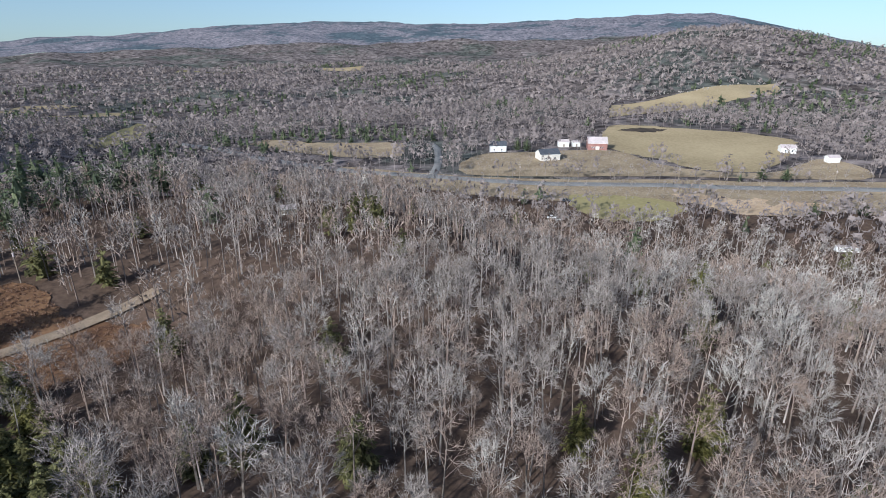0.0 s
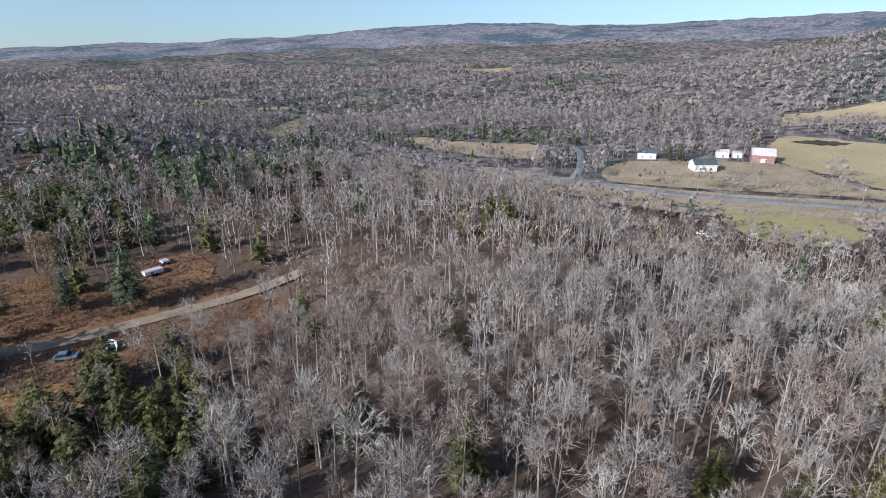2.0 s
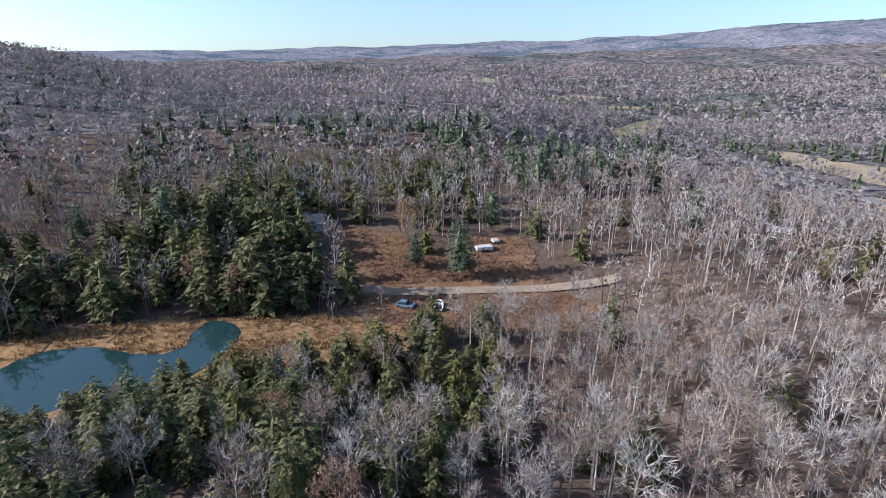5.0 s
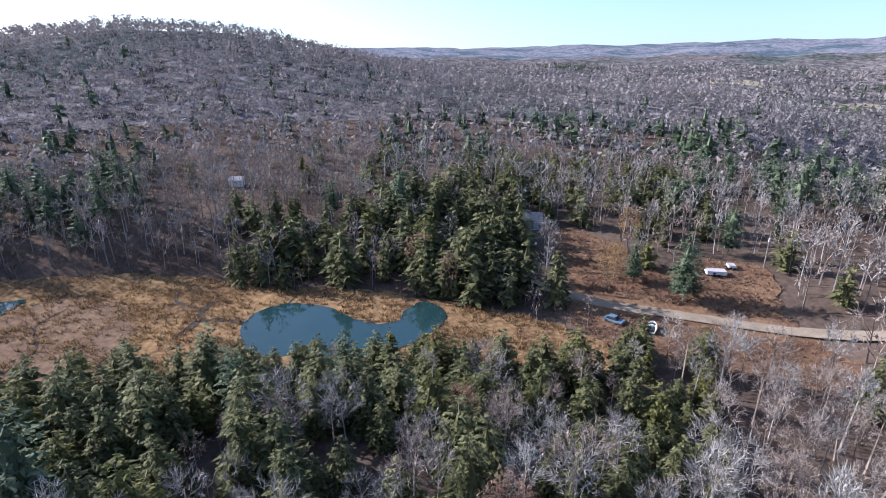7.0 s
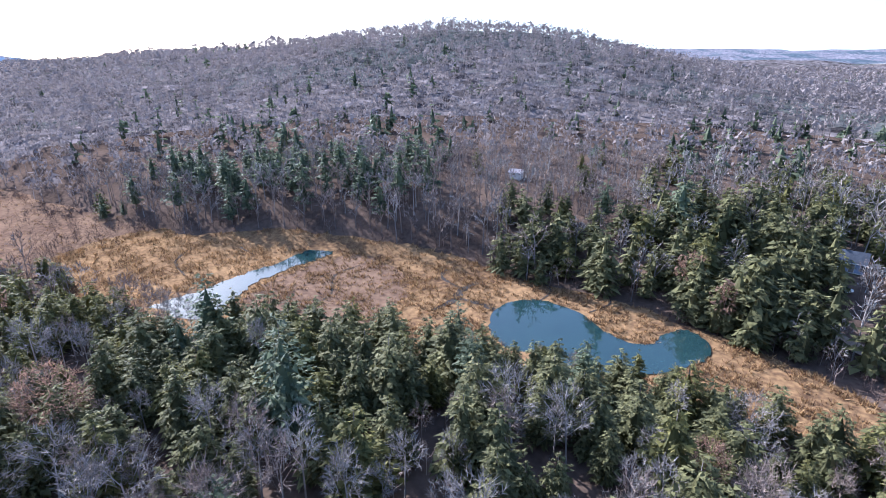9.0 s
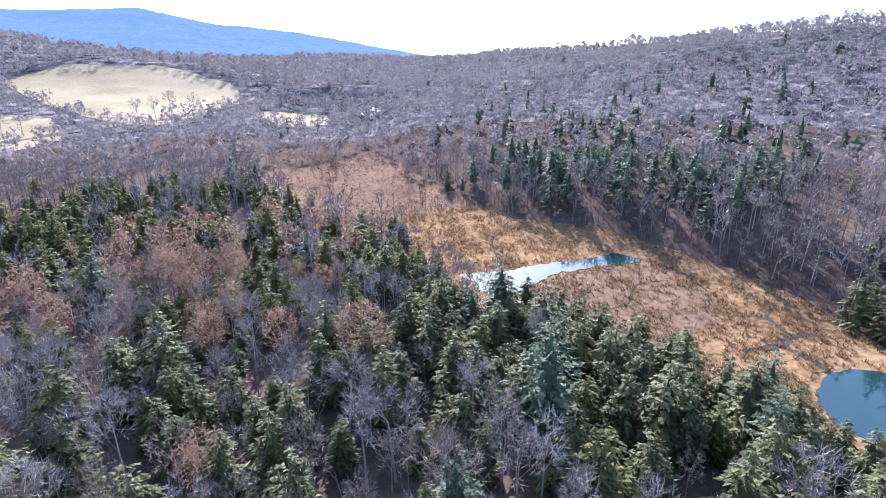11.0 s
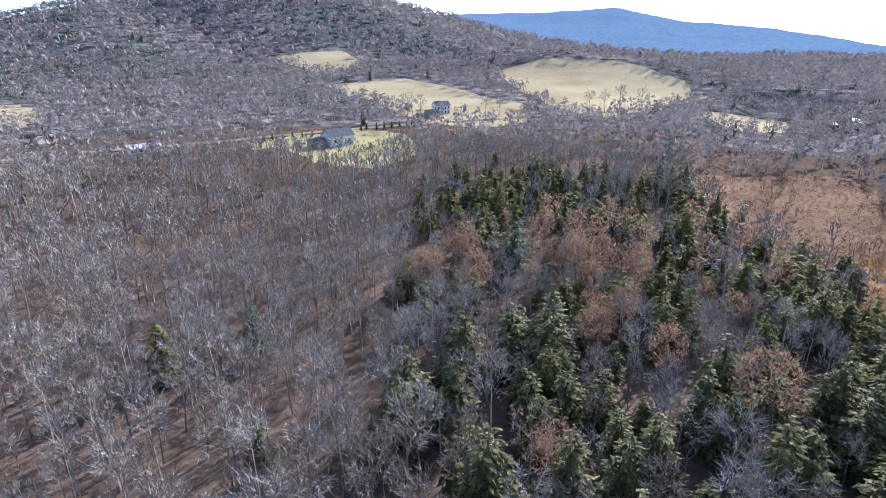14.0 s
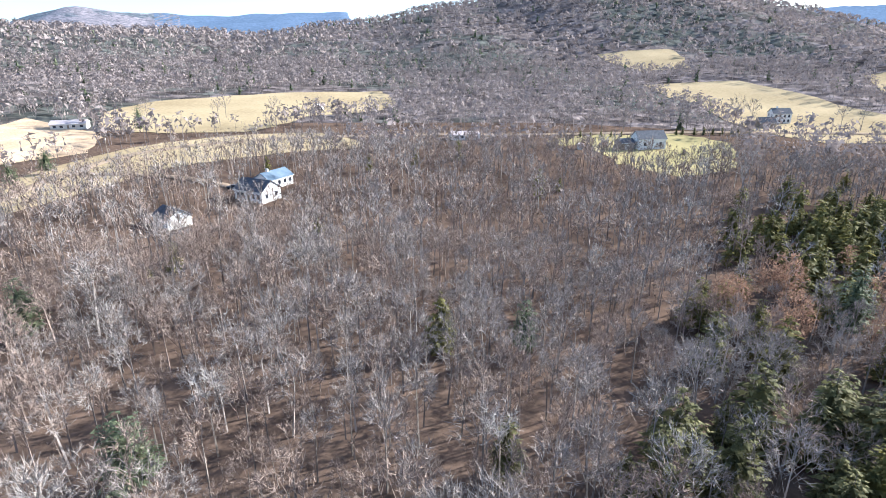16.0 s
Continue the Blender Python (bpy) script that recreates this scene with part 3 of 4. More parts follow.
def clear_of(x, y):
    ok = np.ones(len(x), bool)
    for poly in CLEAR:
        ok &= ~inside(x, y, poly)
    for line, w in ROADS:
        ok &= seg_dist(x, y, line[::4] if len(line) > 12 else line) > w * 0.5 + (2.0 if w < 5.2 else 5.0)
    for hx, hy, rad in YARDS:
        ok &= np.hypot(x - hx, y - hy) > rad
    return ok


# open ground round buildings: x, y, radius
YARDS = ((107, -113, 10), (105, -90, 7), (108, -121, 9), (116, -128, 13), (118, -142, 9), (112, -92, 5), (102, -250, 9), (24, -262, 13), (-35, -366, 16), (-137, 76, 7), (111, 406, 14), (76, 382, 17), (226, 370, 14), (222, 290, 12), (222, -286, 8), (-24, 118, 4), (300, -150, 14),
         (-92, 91, 4), (11, -74, 3.5), (-35, -102, 4.5), (39, -27, 4), (82, -40, 4), (33, 58, 3.6), (25, 55, 3), (22, 48, 3.6), (17, 58, 3), (53, 106, 4), (104, -170, 3), (-70, 1, 3))


def scatter(r0, r1, cell, az0=-46, az1=253):
    n = int(r1 / cell) + 1
    gx, gy = np.meshgrid(np.arange(-n, n), np.arange(-n, n))
    x = (gx.ravel() + RNG.uniform(-0.48, 0.48, gx.size)) * cell
    y = (gy.ravel() + RNG.uniform(-0.48, 0.48, gx.size)) * cell
    r = np.hypot(x, y)
    az = np.degrees(np.arctan2(-x, y))
    az = np.where(az < -100, az + 360, az)
    ok = (r >= r0) & (r < r1) & (az > az0) & (az < az1)
    x, y = x[ok], y[ok]
    ok = clear_of(x, y)
    return np.stack([x[ok], y[ok]], 1)


def bearing(xy):
    az = np.degrees(np.arctan2(-xy[:, 0], xy[:, 1]))
    return np.where(az < -100, az + 360, az), np.hypot(xy[:, 0], xy[:, 1])


def bump(v, a, b, soft):
    return smooth(a - soft, a + soft, v) * (1 - smooth(b - soft, b + soft, v))


def conifer_share(xy):
    """The share of conifers among the trees: hemlock slope by the pond, olive pines on the ridge, dark woods beyond the road, a grove under the hill."""
    az, r = bearing(xy)
    x, y = xy[:, 0], xy[:, 1]
    n = field_noise(x, y, 17.0, 0.7)
    az = az + 7 * field_noise(x, y, 22.0, 3.0) * 100 / (r + 40)
    r = r * (1 + 0.13 * field_noise(x, y, 28.0, 5.0))
    near = bump(az, 48, 172, 7) * bump(r, 36, 118, 12) * (0.36 + 0.42 * n)
    near = np.maximum(near, 0.9 * bump(az, 43, 134, 5) * bump(r, 60, 106, 7))
    ridge = bump(az, 126, 172, 6) * bump(r, 84, 205, 14) * (0.5 + 0.45 * n)
    woods = bump(az, 30, 80, 5) * bump(r, 150, 320, 20) * (0.25 + 0.4 * n + 0.2 * bump(az, 46, 70, 4))
    bank = np.maximum(0.62 * bump(az, 60, 90, 3) * bump(r, 128, 168, 9), 0.85 * bump(az, 61, 72, 2) * bump(r, 112, 185, 9))
    dark = (0.4 + 0.45 * n) * bump(az, 26, 50, 5) * bump(r, 200, 310, 30)
    grove = bump(az, 99, 126, 3) * bump(r, 168, 290, 16) * (0.4 + 0.5 * n)
    foot = 0.10 * bump(az, 80, 130, 5) * bump(r, 180, 420, 30)
    knob = 0.55 * bump(az, 5, 12, 3) * bump(r, 130, 175, 10)
    far = np.where((r > 420) & (field_noise(x, y, 110.0, 2.1) > 0.3), 0.6, 0.03) * (r > 330)
    far = np.where(az > 135, np.minimum(far, 0.05), far)
    far = far * np.where((az > 55) & (az < 135) & (r < 900), 0.12, 1.0)
    return np.clip(np.maximum.reduce([near, ridge, woods, bank, dark, grove, foot, knob, far, np.full(len(x), 0.012)]), 0, 0.92)


def channel(pts, width):
    """A narrow wet cut through the reeds, lying flat."""
    c = curve_through(pts, 6)
    t = np.gradient(c, axis=0)
    t /= np.linalg.norm(t, axis=1)[:, None]
    side = np.stack([t[:, 1], -t[:, 0]], 1)
    w = 0.6 * width * (0.3 + 0.7 * np.sin(np.linspace(0.1, 3.0, len(c))))[:, None] * (1 + 0.35 * np.sin(np.arange(len(c)) * 1.7))[:, None]
    v = np.stack([np.column_stack([c + side * w * k, np.full(len(c), 0.37)]) for k in (-0.5, 0.5)], 1).reshape(-1, 3)
    i = np.arange(len(c) - 1) * 2
    f = np.stack([i, i + 2, i + 3, i + 1], 1)
    tagged(mesh_from("marsh_channel", v, f, MUD), "narrow dark muddy channel through the reeds", "channel", kind="structure")


for pts, w in ((((-112, -13), (-118, -9), (-124, -8), (-129, -4)), 3.0), (((-119, -9), (-117, -3), (-113, 2)), 2.4), (((-124, -8), (-130, -14), (-138, -13)), 1.4), (((-120, 9), (-126, 12), (-131, 10)), 0.9),
               (((-117, 20), (-121, 24), (-124, 25)), 0.8), (((-108, -40), (-116, -37), (-126, -40), (-134, -36)), 1.1), (((-97, -20), (-105, -24), (-112, -22)), 1.0), (((-136, -66), (-142, -74), (-150, -78)), 1.2), (((-120, -76), (-128, -84), (-138, -86)), 1.3)):
    channel(pts, w)


# ---- the woods ----
def tree_thing(name, protos, mat, label, category, group):
    """Prototypes of a tree as things: an Empty with its trunk and crown."""
    made = []
    for trunk, crown in protos:
        e = new(name)
        for part_name, tris, m in (("trunk", trunk, TRUNK), ("crown", crown, mat)):
            soup(part_name, tris, m).parent = e
        made.append(tagged(e, label, category, group))
    return made


def place_things(made, xy, scale):
    used = set()
    for (x, y), s in zip(xy, scale):
        i = int(RNG.integers(0, len(made)))
        m = pose(x, y, ground(x, y), 0, 0, RNG.uniform(0, 360))
        if i in used:
            ob = copy_thing(made[i], m)
        else:
            ob = made[i]
            used.add(i)
            ob.matrix_basis = m
        ob.scale = (s * RNG.uniform(0.9, 1.1), s * RNG.uniform(0.9, 1.1), s)
    for i, ob in enumerate(made):
        if i not in used:
            for o in (*ob.children, ob):
                bpy.data.objects.remove(o)


def grow(xy, level, things=0):
    az, r = bearing(xy)
    share = conifer_share(xy)
    dice = RNG.random(len(xy))
    con = dice < share
    kind = RNG.random(len(xy))
    rust = (~con) & (level < 2) & (kind < 0.34 * bump(az, 138, 168, 6) * bump(r, 85, 150, 12) + 0.07 * bump(az, 60, 160, 10) * (r < 140))
    pine = con & (((az > 97) & (az < 128) & (r > 160)) | ((az > 26) & (az < 48) & (r > 185)) | (kind < 0.02)) & (level < 3)
    olive = con & ~pine & (((az > 126) & (r > 84)) | (kind > 0.86))
    hem = con & ~pine & ~olive
    thin = (~con) & ~rust
    pale = thin & (kind > 0.95 - 0.14 * bump(az, -40, -14, 4) * (r < 220) + 0.03 * (r > 250))
    brown = thin & ~pale & (kind < 0.42 + 0.35 * field_noise(xy[:, 0], xy[:, 1], 30.0, 1.0))
    grey = thin & ~pale & ~brown
    size = RNG.uniform(0.6, 1.22, len(xy)) * (1 + 0.12 * field_noise(xy[:, 0], xy[:, 1], 25.0))
    size = size * (1 + 0.3 * con * bump(az, 56, 90, 4) * bump(r, 122, 185, 10) + 0.1 * con * bump(az, 30, 82, 5) * bump(r, 180, 330, 20))
    slope = bump(az, 46, 165, 6) * (r < 135)
    size = size * np.where(con, 1 + 0.1 * slope, 1 - 0.1 * slope)
    groups = ((grey, BARE, BARK_GREY, "bare_tree", "leafless grey-barked tree in winter woods", "tree"), (brown, BARE, BARK_BROWN, "bare_tree", "leafless tree with brown twigs", "tree"),
              (pale, BARE, BARK_PALE, "bare_tree", "leafless pale-barked birch or aspen", "tree"), (hem, HEM, HEMLOCK, "hemlock", "dark green hemlock with drooping sprays", "conifer"),
              (olive, HEM, OLIVE, "cedar", "olive green conifer among bare trees", "conifer"), (pine, PINES, PINE, "pine", "blue-green white pine with layered plumes", "conifer"),
              (rust, RUSTY, RUST, "beech", "tree still holding dry rust-brown leaves", "tree"))
    for sel, protos, mat, name, label, category in groups:
        at = np.where(sel)[0]
        if not len(at):
            continue
        if things:
            at = at[np.argsort(r[at])]
            first, at = at[:things], at[things:]
            place_things(tree_thing(name, protos[level], mat, label, category, name.replace("_", " ") + "s near the clearing"), xy[first], size[first])
        if level > 1 and protos is BARE:
            mat = FAR_TWIGS
        if level > 1 and mat in (HEMLOCK, OLIVE):
            mat = PINE
        sets = protos.get(level) or protos[max(protos)]
        plant(name + "_woods", sets, mat, xy[at], size[at], label.replace("tree", "trees") + (", in dense woods" if level < 2 else ", covering far slopes"), "woods")


grow(scatter(24, 108, 4.3), 0, things=120)
saplings = scatter(30, 125, 5.4)
saplings = saplings[RNG.random(len(saplings)) < 0.75]
plant("saplings", BRUSH, BARK_BROWN, saplings, RNG.uniform(0.25, 0.5, len(saplings)), "thin bare saplings and brush under the trees", "brush")
grow(scatter(108, 228, 5.0), 1)
saplings = scatter(125, 265, 8.0)
plant("saplings", BRUSH, BARK_BROWN, saplings, RNG.uniform(0.3, 0.55, len(saplings)), "thin bare saplings and brush under the trees", "brush")
bank_trees = scatter(112, 168, 3.9, 61.5, 74)
plant("hemlock_woods", [conifer(RNG, 330, 0.9, spread=w, top=t) for w, t in FAT], HEMLOCK, bank_trees, RNG.uniform(0.85, 1.4, len(bank_trees)), "dark hemlocks crowding the bank above a marsh", "woods")
grow(scatter(228, 650, 7.9), 2)
grow(scatter(650, 1450, 13.5), 3)


# ---- buildings ----
def part(name, bm, mat, parent, label=""):
    me = bpy.data.meshes.new(name)
    bm.to_mesh(me)
    bm.free()
    me.materials.append(mat)
    ob = new(name, me)
    ob.parent = parent
    return tagged(ob, label) if label else ob


def block(x0, y0, z0, x1, y1, z1, bevel=0.0):
    bm = bmesh.new()
    bmesh.ops.create_cube(bm, size=1.0, matrix=Matrix.Translation(((x0 + x1) / 2, (y0 + y1) / 2, (z0 + z1) / 2)) @ Matrix.Diagonal((x1 - x0, y1 - y0, z1 - z0, 1)))
    if bevel:
        bmesh.ops.bevel(bm, geom=bm.edges[:], offset=bevel, segments=2, affect="EDGES")
    return bm


def solid(outline, lo, hi, axis):
    """A prism: an outline of (u, v) drawn out from lo to hi along x or y."""
    bm = bmesh.new()
    put = (lambda a, u, v: (a, u, v)) if axis == "x" else (lambda a, u, v: (u, a, v))
    n = len(outline)
    rings = [[bm.verts.new(put(a, u, v)) for u, v in outline] for a in (lo, hi)]
    for i in range(n):
        bm.faces.new((rings[0][i], rings[0][(i + 1) % n], rings[1][(i + 1) % n], rings[1][i]))
    bm.faces.new(rings[0][::-1])
    bm.faces.new(rings[1])
    bmesh.ops.recalc_face_normals(bm, faces=bm.faces[:])
    return bm


def rod(x, y, z0, z1, r0, r1, sides=8):
    bm = bmesh.new()
    bmesh.ops.create_cone(bm, cap_ends=True, segments=sides, radius1=r0, radius2=r1, depth=z1 - z0, matrix=Matrix.Translation((x, y, (z0 + z1) / 2)))
    return bm


def opening(parent, side, u, z, w, h, hw, hd, mat=None, name="window"):
    """A window or door on a wall: a proud frame and a pane set into it."""
    t = 0.06

    def slab(du, dz, lo, hi):
        if side in "fb":
            s = -1 if side == "f" else 1
            a, b = sorted((s * (hd + lo), s * (hd + hi)))
            return block(u - du, a, z - dz, u + du, b, z + dz)
        s = -1 if side == "l" else 1
        a, b = sorted((s * (hw + lo), s * (hw + hi)))
        return block(a, u - du, z - dz, b, u + du, z + dz)

    frame_part = part(name, slab(w / 2 + 0.09, h / 2 + 0.09, -0.05, t), PAINT, parent)
    part("pane" if name == "window" else "leaf", slab(w / 2, h / 2, 0.0, t + 0.015), mat or GLASS, frame_part)


def building(name, label, category, x, y, rot, w, d, h, rise, wall_mat, roof_mat, windows=(), doors=(), chimney=None, over=0.35, sink=0.6):
    e = new(name)
    hw, hd = w / 2, d / 2
    e.matrix_basis = pose(x, y, ground(x, y), 0, 0, rot)
    part("wall", solid(((-hd, -sink), (hd, -sink), (hd, h), (0, h + rise), (-hd, h)), -hw, hw, "x"), wall_mat, e)
    part("foundation", block(-hw - 0.05, -hd - 0.05, -sink - 0.3, hw + 0.05, hd + 0.05, 0.15), CREAM, e, "pale concrete foundation")
    slope = rise / hd
    for s in (-1, 1):
        ox = s * (hd + over)
        part("roof", solid(((0, h + rise + 0.03), (ox, h - slope * over + 0.03), (ox, h - slope * over + 0.21), (0, h + rise + 0.25)), -hw - over, hw + over, "x"), roof_mat, e)
        part("fascia", block(-hw - over, min(ox, ox + s * 0.05), h - slope * over - 0.06, hw + over, max(ox, ox + s * 0.05), h - slope * over + 0.14), PAINT, e)
    for side, u, z, ww, wh in windows:
        opening(e, side, u, z, ww, wh, hw, hd)
    for side, u, ww, wh in doors:
        opening(e, side, u, wh / 2 + 0.15, ww, wh, hw, hd, WOOD if ww < 1.5 else CREAM, "door")
    if chimney:
        part("chimney", block(chimney - 0.35, -0.35, h, chimney + 0.35, 0.35, h + rise + 1.1), PAINT, e, "pale masonry chimney")
    return tagged(e, label, category)


building("house", "white house with dark shingle roof among bare trees", "house", 113.5, -123, 0, 11, 8, 3.4, 2.6, PAINT, SLATE,
         [("b", u, 1.8, 1.1, 1.5) for u in (-4, -2, 2.2, 4)] + [("l", u, 1.8, 1.0, 1.3) for u in (-2, 2)], [("b", 0, 1.0, 2.1)])
building("house", "white house with blue-grey metal roof and chimney", "house", 120, -137, 90, 11, 7, 3.0, 2.0, PAINT, METAL_ROOF,
         [("b", u, 1.7, 1.2, 1.3) for u in (-4, -1.5, 1.2, 4)] + [("r", 0, 1.7, 1.1, 1.3)], [], 2.5)
building("garage", "white gabled garage among bare trees", "garage", 115, -93.5, -12, 7.5, 6.5, 2.9, 1.8, PAINT, SLATE, [("b", 1.5, 1.6, 0.9, 0.9)], [("l", -1.4, 2.2, 2.1), ("l", 1.4, 2.2, 2.1)])
building("house", "white house with a dark slate roof on a lawn", "house", 18.5, -260, 35, 12.5, 8, 4.6, 2.8, PAINT, SLATE, [("b", u, 2.4, 1.0, 1.5) for u in (3.5, -3.8)] + [("l", 0, 3.2, 1.0, 1.4)], [])
building("shed", "dark low lean-to beside a white house", "shed", 27.5, -254.5, 35, 6, 6.5, 3.0, 1.4, WOOD, SLATE, [], [("b", 0, 1.8, 2.0)])
building("outhouse", "small pale outbuilding at the edge of a yard", "shed", 45, -247, 35, 2, 2, 2.0, 0.6, CREAM, TIN)
building("ranch_house", "long low white house among bare trees", "house", 103.5, -253, 36, 14, 7, 2.5, 1.2, PAINT, TIN, [("b", u, 1.4, 1.4, 1.1) for u in (-5, -2, 2, 5)], [("b", 0, 1.0, 2.0)])
building("farmhouse", "white two-storey farmhouse beside a field", "house", -36, -367, 22, 9.5, 7.5, 5.6, 2.4, PAINT, SLATE,
         [("b", u, z, 1.0, 1.5) for u in (-3.4, -1.2, 1.2, 3.4) for z in (1.7, 4.3)] + [("r", u, z, 0.9, 1.4) for u in (-1.8, 1.8) for z in (1.7, 4.3)], [], 2.0)
building("barn", "weathered grey barn in front of a farmhouse", "barn", -29, -346, 22, 8, 6, 3.0, 2.4, WOOD, SLATE, [], [("b", 0, 2.4, 2.4)])
building("ranch_house", "long low tan house beyond a road", "house", 288, -173, 45, 16, 8, 2.7, 1.4, CREAM, TIN, [("b", u, 1.5, 1.5, 1.1) for u in (-6, -2.5, 3, 6)], [("b", 0, 1.0, 2.0)])
building("house", "blue-grey gabled house deep in tree shade", "house", -140, 79, 62, 5, 4.0, 2.6, 1.8, BLUE_PAINT, SLATE, [("f", u, z, 0.9, 1.2) for u in (-2, 2) for z in (1.5,)] + [("r", u, z, 0.9, 1.2) for u in (-1.2, 1.2) for z in (1.4,)], [("f", 0, 1.0, 2.0)])
building("barn", "faded red barn with pale tin roof", "barn", 109.6, 399.7, -8, 13.3, 10.4, 5.0, 3.4, BARN_RED, TIN, [("f", u, 1.9, 0.8, 0.8) for u in (-3.6, -2.2, 2.2, 3.6)], [("f", 0, 2.4, 2.4)])
building("farmhouse", "white farmhouse among bare trees by the highway", "house", 39.3, 398.9, -4, 11.6, 8.7, 4.1, 2.6, PAINT, SLATE, [("f", u, 1.5, 0.9, 1.2) for u in (-2.6, 2.6)])
building("shed", "small white farm shed", "shed", 87.8, 409.6, 0, 7.3, 5.9, 3.5, 1.5, PAINT, TIN, [], [("f", 0, 1.4, 1.9)])
building("shed", "small white farm shed", "shed", 96.8, 409.4, 8, 5.3, 4.4, 3.2, 1.2, PAINT, TIN, [], [("f", 0, 1.2, 1.8)])
building("house", "grey roofed house in the farm cluster", "house", 68.7, 365.5, 12, 13.2, 10.2, 4.1, 2.6, CREAM, SLATE, [("f", u, 1.6, 1.0, 1.1) for u in (-3, 3)], [("f", 0, 1.0, 2.0)])
building("house", "small white house at the edge of a farm field", "house", 226.6, 368.6, -12, 8.9, 7.2, 3.3, 1.7, PAINT, TIN, [("f", u, 1.6, 0.9, 1.1) for u in (-2.1, 2.1)], [("f", 0, 0.9, 1.9)])
building("shed", "small white shed among dark pines", "shed", 237.5, 339.5, 0, 6.6, 5.2, 3.2, 1.3, PAINT, TIN)
building("cabin", "small cabin with pale roof in the woods", "cabin", -48.0, 168.0, 20, 4.4, 3.4, 1.9, 0.6, WOOD, TIN, [("f", 1.2, 1.1, 0.7, 0.7)], [("f", -1, 0.8, 1.6)])
building("shed", "small white shed deep in bare woods", "shed", -209, -1, 80, 4.5, 3.6, 2.4, 0.9, PAINT, TIN)


def hoop_barn(x, y, rot):
    e = new("hoop_barn")
    e.matrix_basis = pose(x, y, ground(x, y), 0, 0, rot)
    arc = [(3.2 * math.cos(a), 4.2 * math.sin(a)) for a in np.linspace(0, math.pi, 15)]
    inner = [(u * 0.93, v * 0.95) for u, v in arc][::-1]
    part("cover", solid([(u, v) for u, v in arc + inner], -4, 4, "y"), PAINT, e, "white fabric cover")
    # the shade inside the barn is put in as this near-black wall
    part("end_wall", solid(((-2.9, -0.3),) + tuple((u * 0.9, v * 0.9) for u, v in arc[::-1]) + ((2.9, -0.3),), 3.0, 3.4, "y"), DARK, e, "end wall painted near-black for the shaded interior")
    return tagged(e, "white hoop barn with a dark open end in a field", "barn")


hoop_barn(223, -290, 215)


# ---- vehicles and small things ----
def utility_trailer(x, y, rot, length, tall, label):
    e = new("trailer")
    e.matrix_basis = pose(x, y, ground(x, y), 0, 0, rot)
    hl = length / 2
    part("body", block(-hl, -1.1, 0.5, hl, 1.1, tall, 0.1), PAINT, e)
    part("roof", block(-hl + 0.05, -1.05, tall, hl - 0.05, 1.05, tall + 0.08), TIN, e)
    part("window", block(-hl * 0.4, -1.13, tall * 0.6, -hl * 0.1, -1.09, tall * 0.85), GLASS, e)
    part("door", block(hl * 0.3, -1.13, 0.65, hl * 0.3 + 0.7, -1.09, tall - 0.1), CREAM, e)
    part("hitch", block(-hl - 1.1, -0.08, 0.5, -hl, 0.08, 0.62), RUBBER, e)
    for sx in (-0.45, 0.45):
        for sy in (-1.0, 1.0):
            bm = bmesh.new()
            bmesh.ops.create_cone(bm, cap_ends=True, segments=14, radius1=0.36, radius2=0.36, depth=0.22, matrix=pose(sx, sy, 0.36, 90))
            part("wheel", bm, RUBBER, e)
    return tagged(e, label, "trailer")


utility_trailer(-96.5, 103.5, 63, 4.4, 1.3, "long white camper trailer on reddish weeds")
utility_trailer(-97.5, 108.8, 63, 1.7, 1.0, "small white box trailer on yellow weeds")
utility_trailer(148, 192.5, -10, 8.0, 2.4, "long white bus-like trailer beside the highway")


def boat(x, y, rot):
    e = new("boat")
    e.matrix_basis = pose(x, y, ground(x, y) + 0.25, 0, 0, rot)
    bm = bmesh.new()
    rows = []
    for u, w, h in ((-2.0, 0.85, 0.75), (-0.8, 1.0, 0.8), (0.6, 0.95, 0.85), (1.5, 0.6, 0.95), (2.1, 0.08, 1.05)):
        rows.append([bm.verts.new(p) for p in ((u, -w, h), (u, -w * 0.75, 0.15), (u, 0, 0.0), (u, w * 0.75, 0.15), (u, w, h), (u, w * 0.8, h), (u, w * 0.65, 0.3), (u, -w * 0.65, 0.3), (u, -w * 0.8, h))])
    for a, b in zip(rows[:-1], rows[1:]):
        for i in range(9):
            bm.faces.new((a[i], a[(i + 1) % 9], b[(i + 1) % 9], b[i]))
    bm.faces.new(rows[0][::-1])
    bm.faces.new(rows[-1])
    bmesh.ops.recalc_face_normals(bm, faces=bm.faces[:])
    part("hull", bm, PAINT, e)
    part("deck", block(-1.7, -0.62, 0.31, 0.6, 0.62, 0.36), DARK, e, "dark cockpit floor")
    part("seat", block(-1.3, -0.55, 0.36, -0.9, 0.55, 0.62, 0.04), RUBBER, e)
    part("console", block(0.2, -0.3, 0.36, 0.6, 0.3, 0.95, 0.05), PAINT, e)
    part("windscreen", block(0.6, -0.6, 0.85, 0.66, 0.6, 1.2), GLASS, e)
    part("keel_block", block(-1.4, -0.5, -0.3, 1.2, 0.5, 0.03), WOOD, e)
    return tagged(e, "white open boat with dark cockpit on weeds by a dirt road", "boat")


boat(-85.5, 78.3, 138)


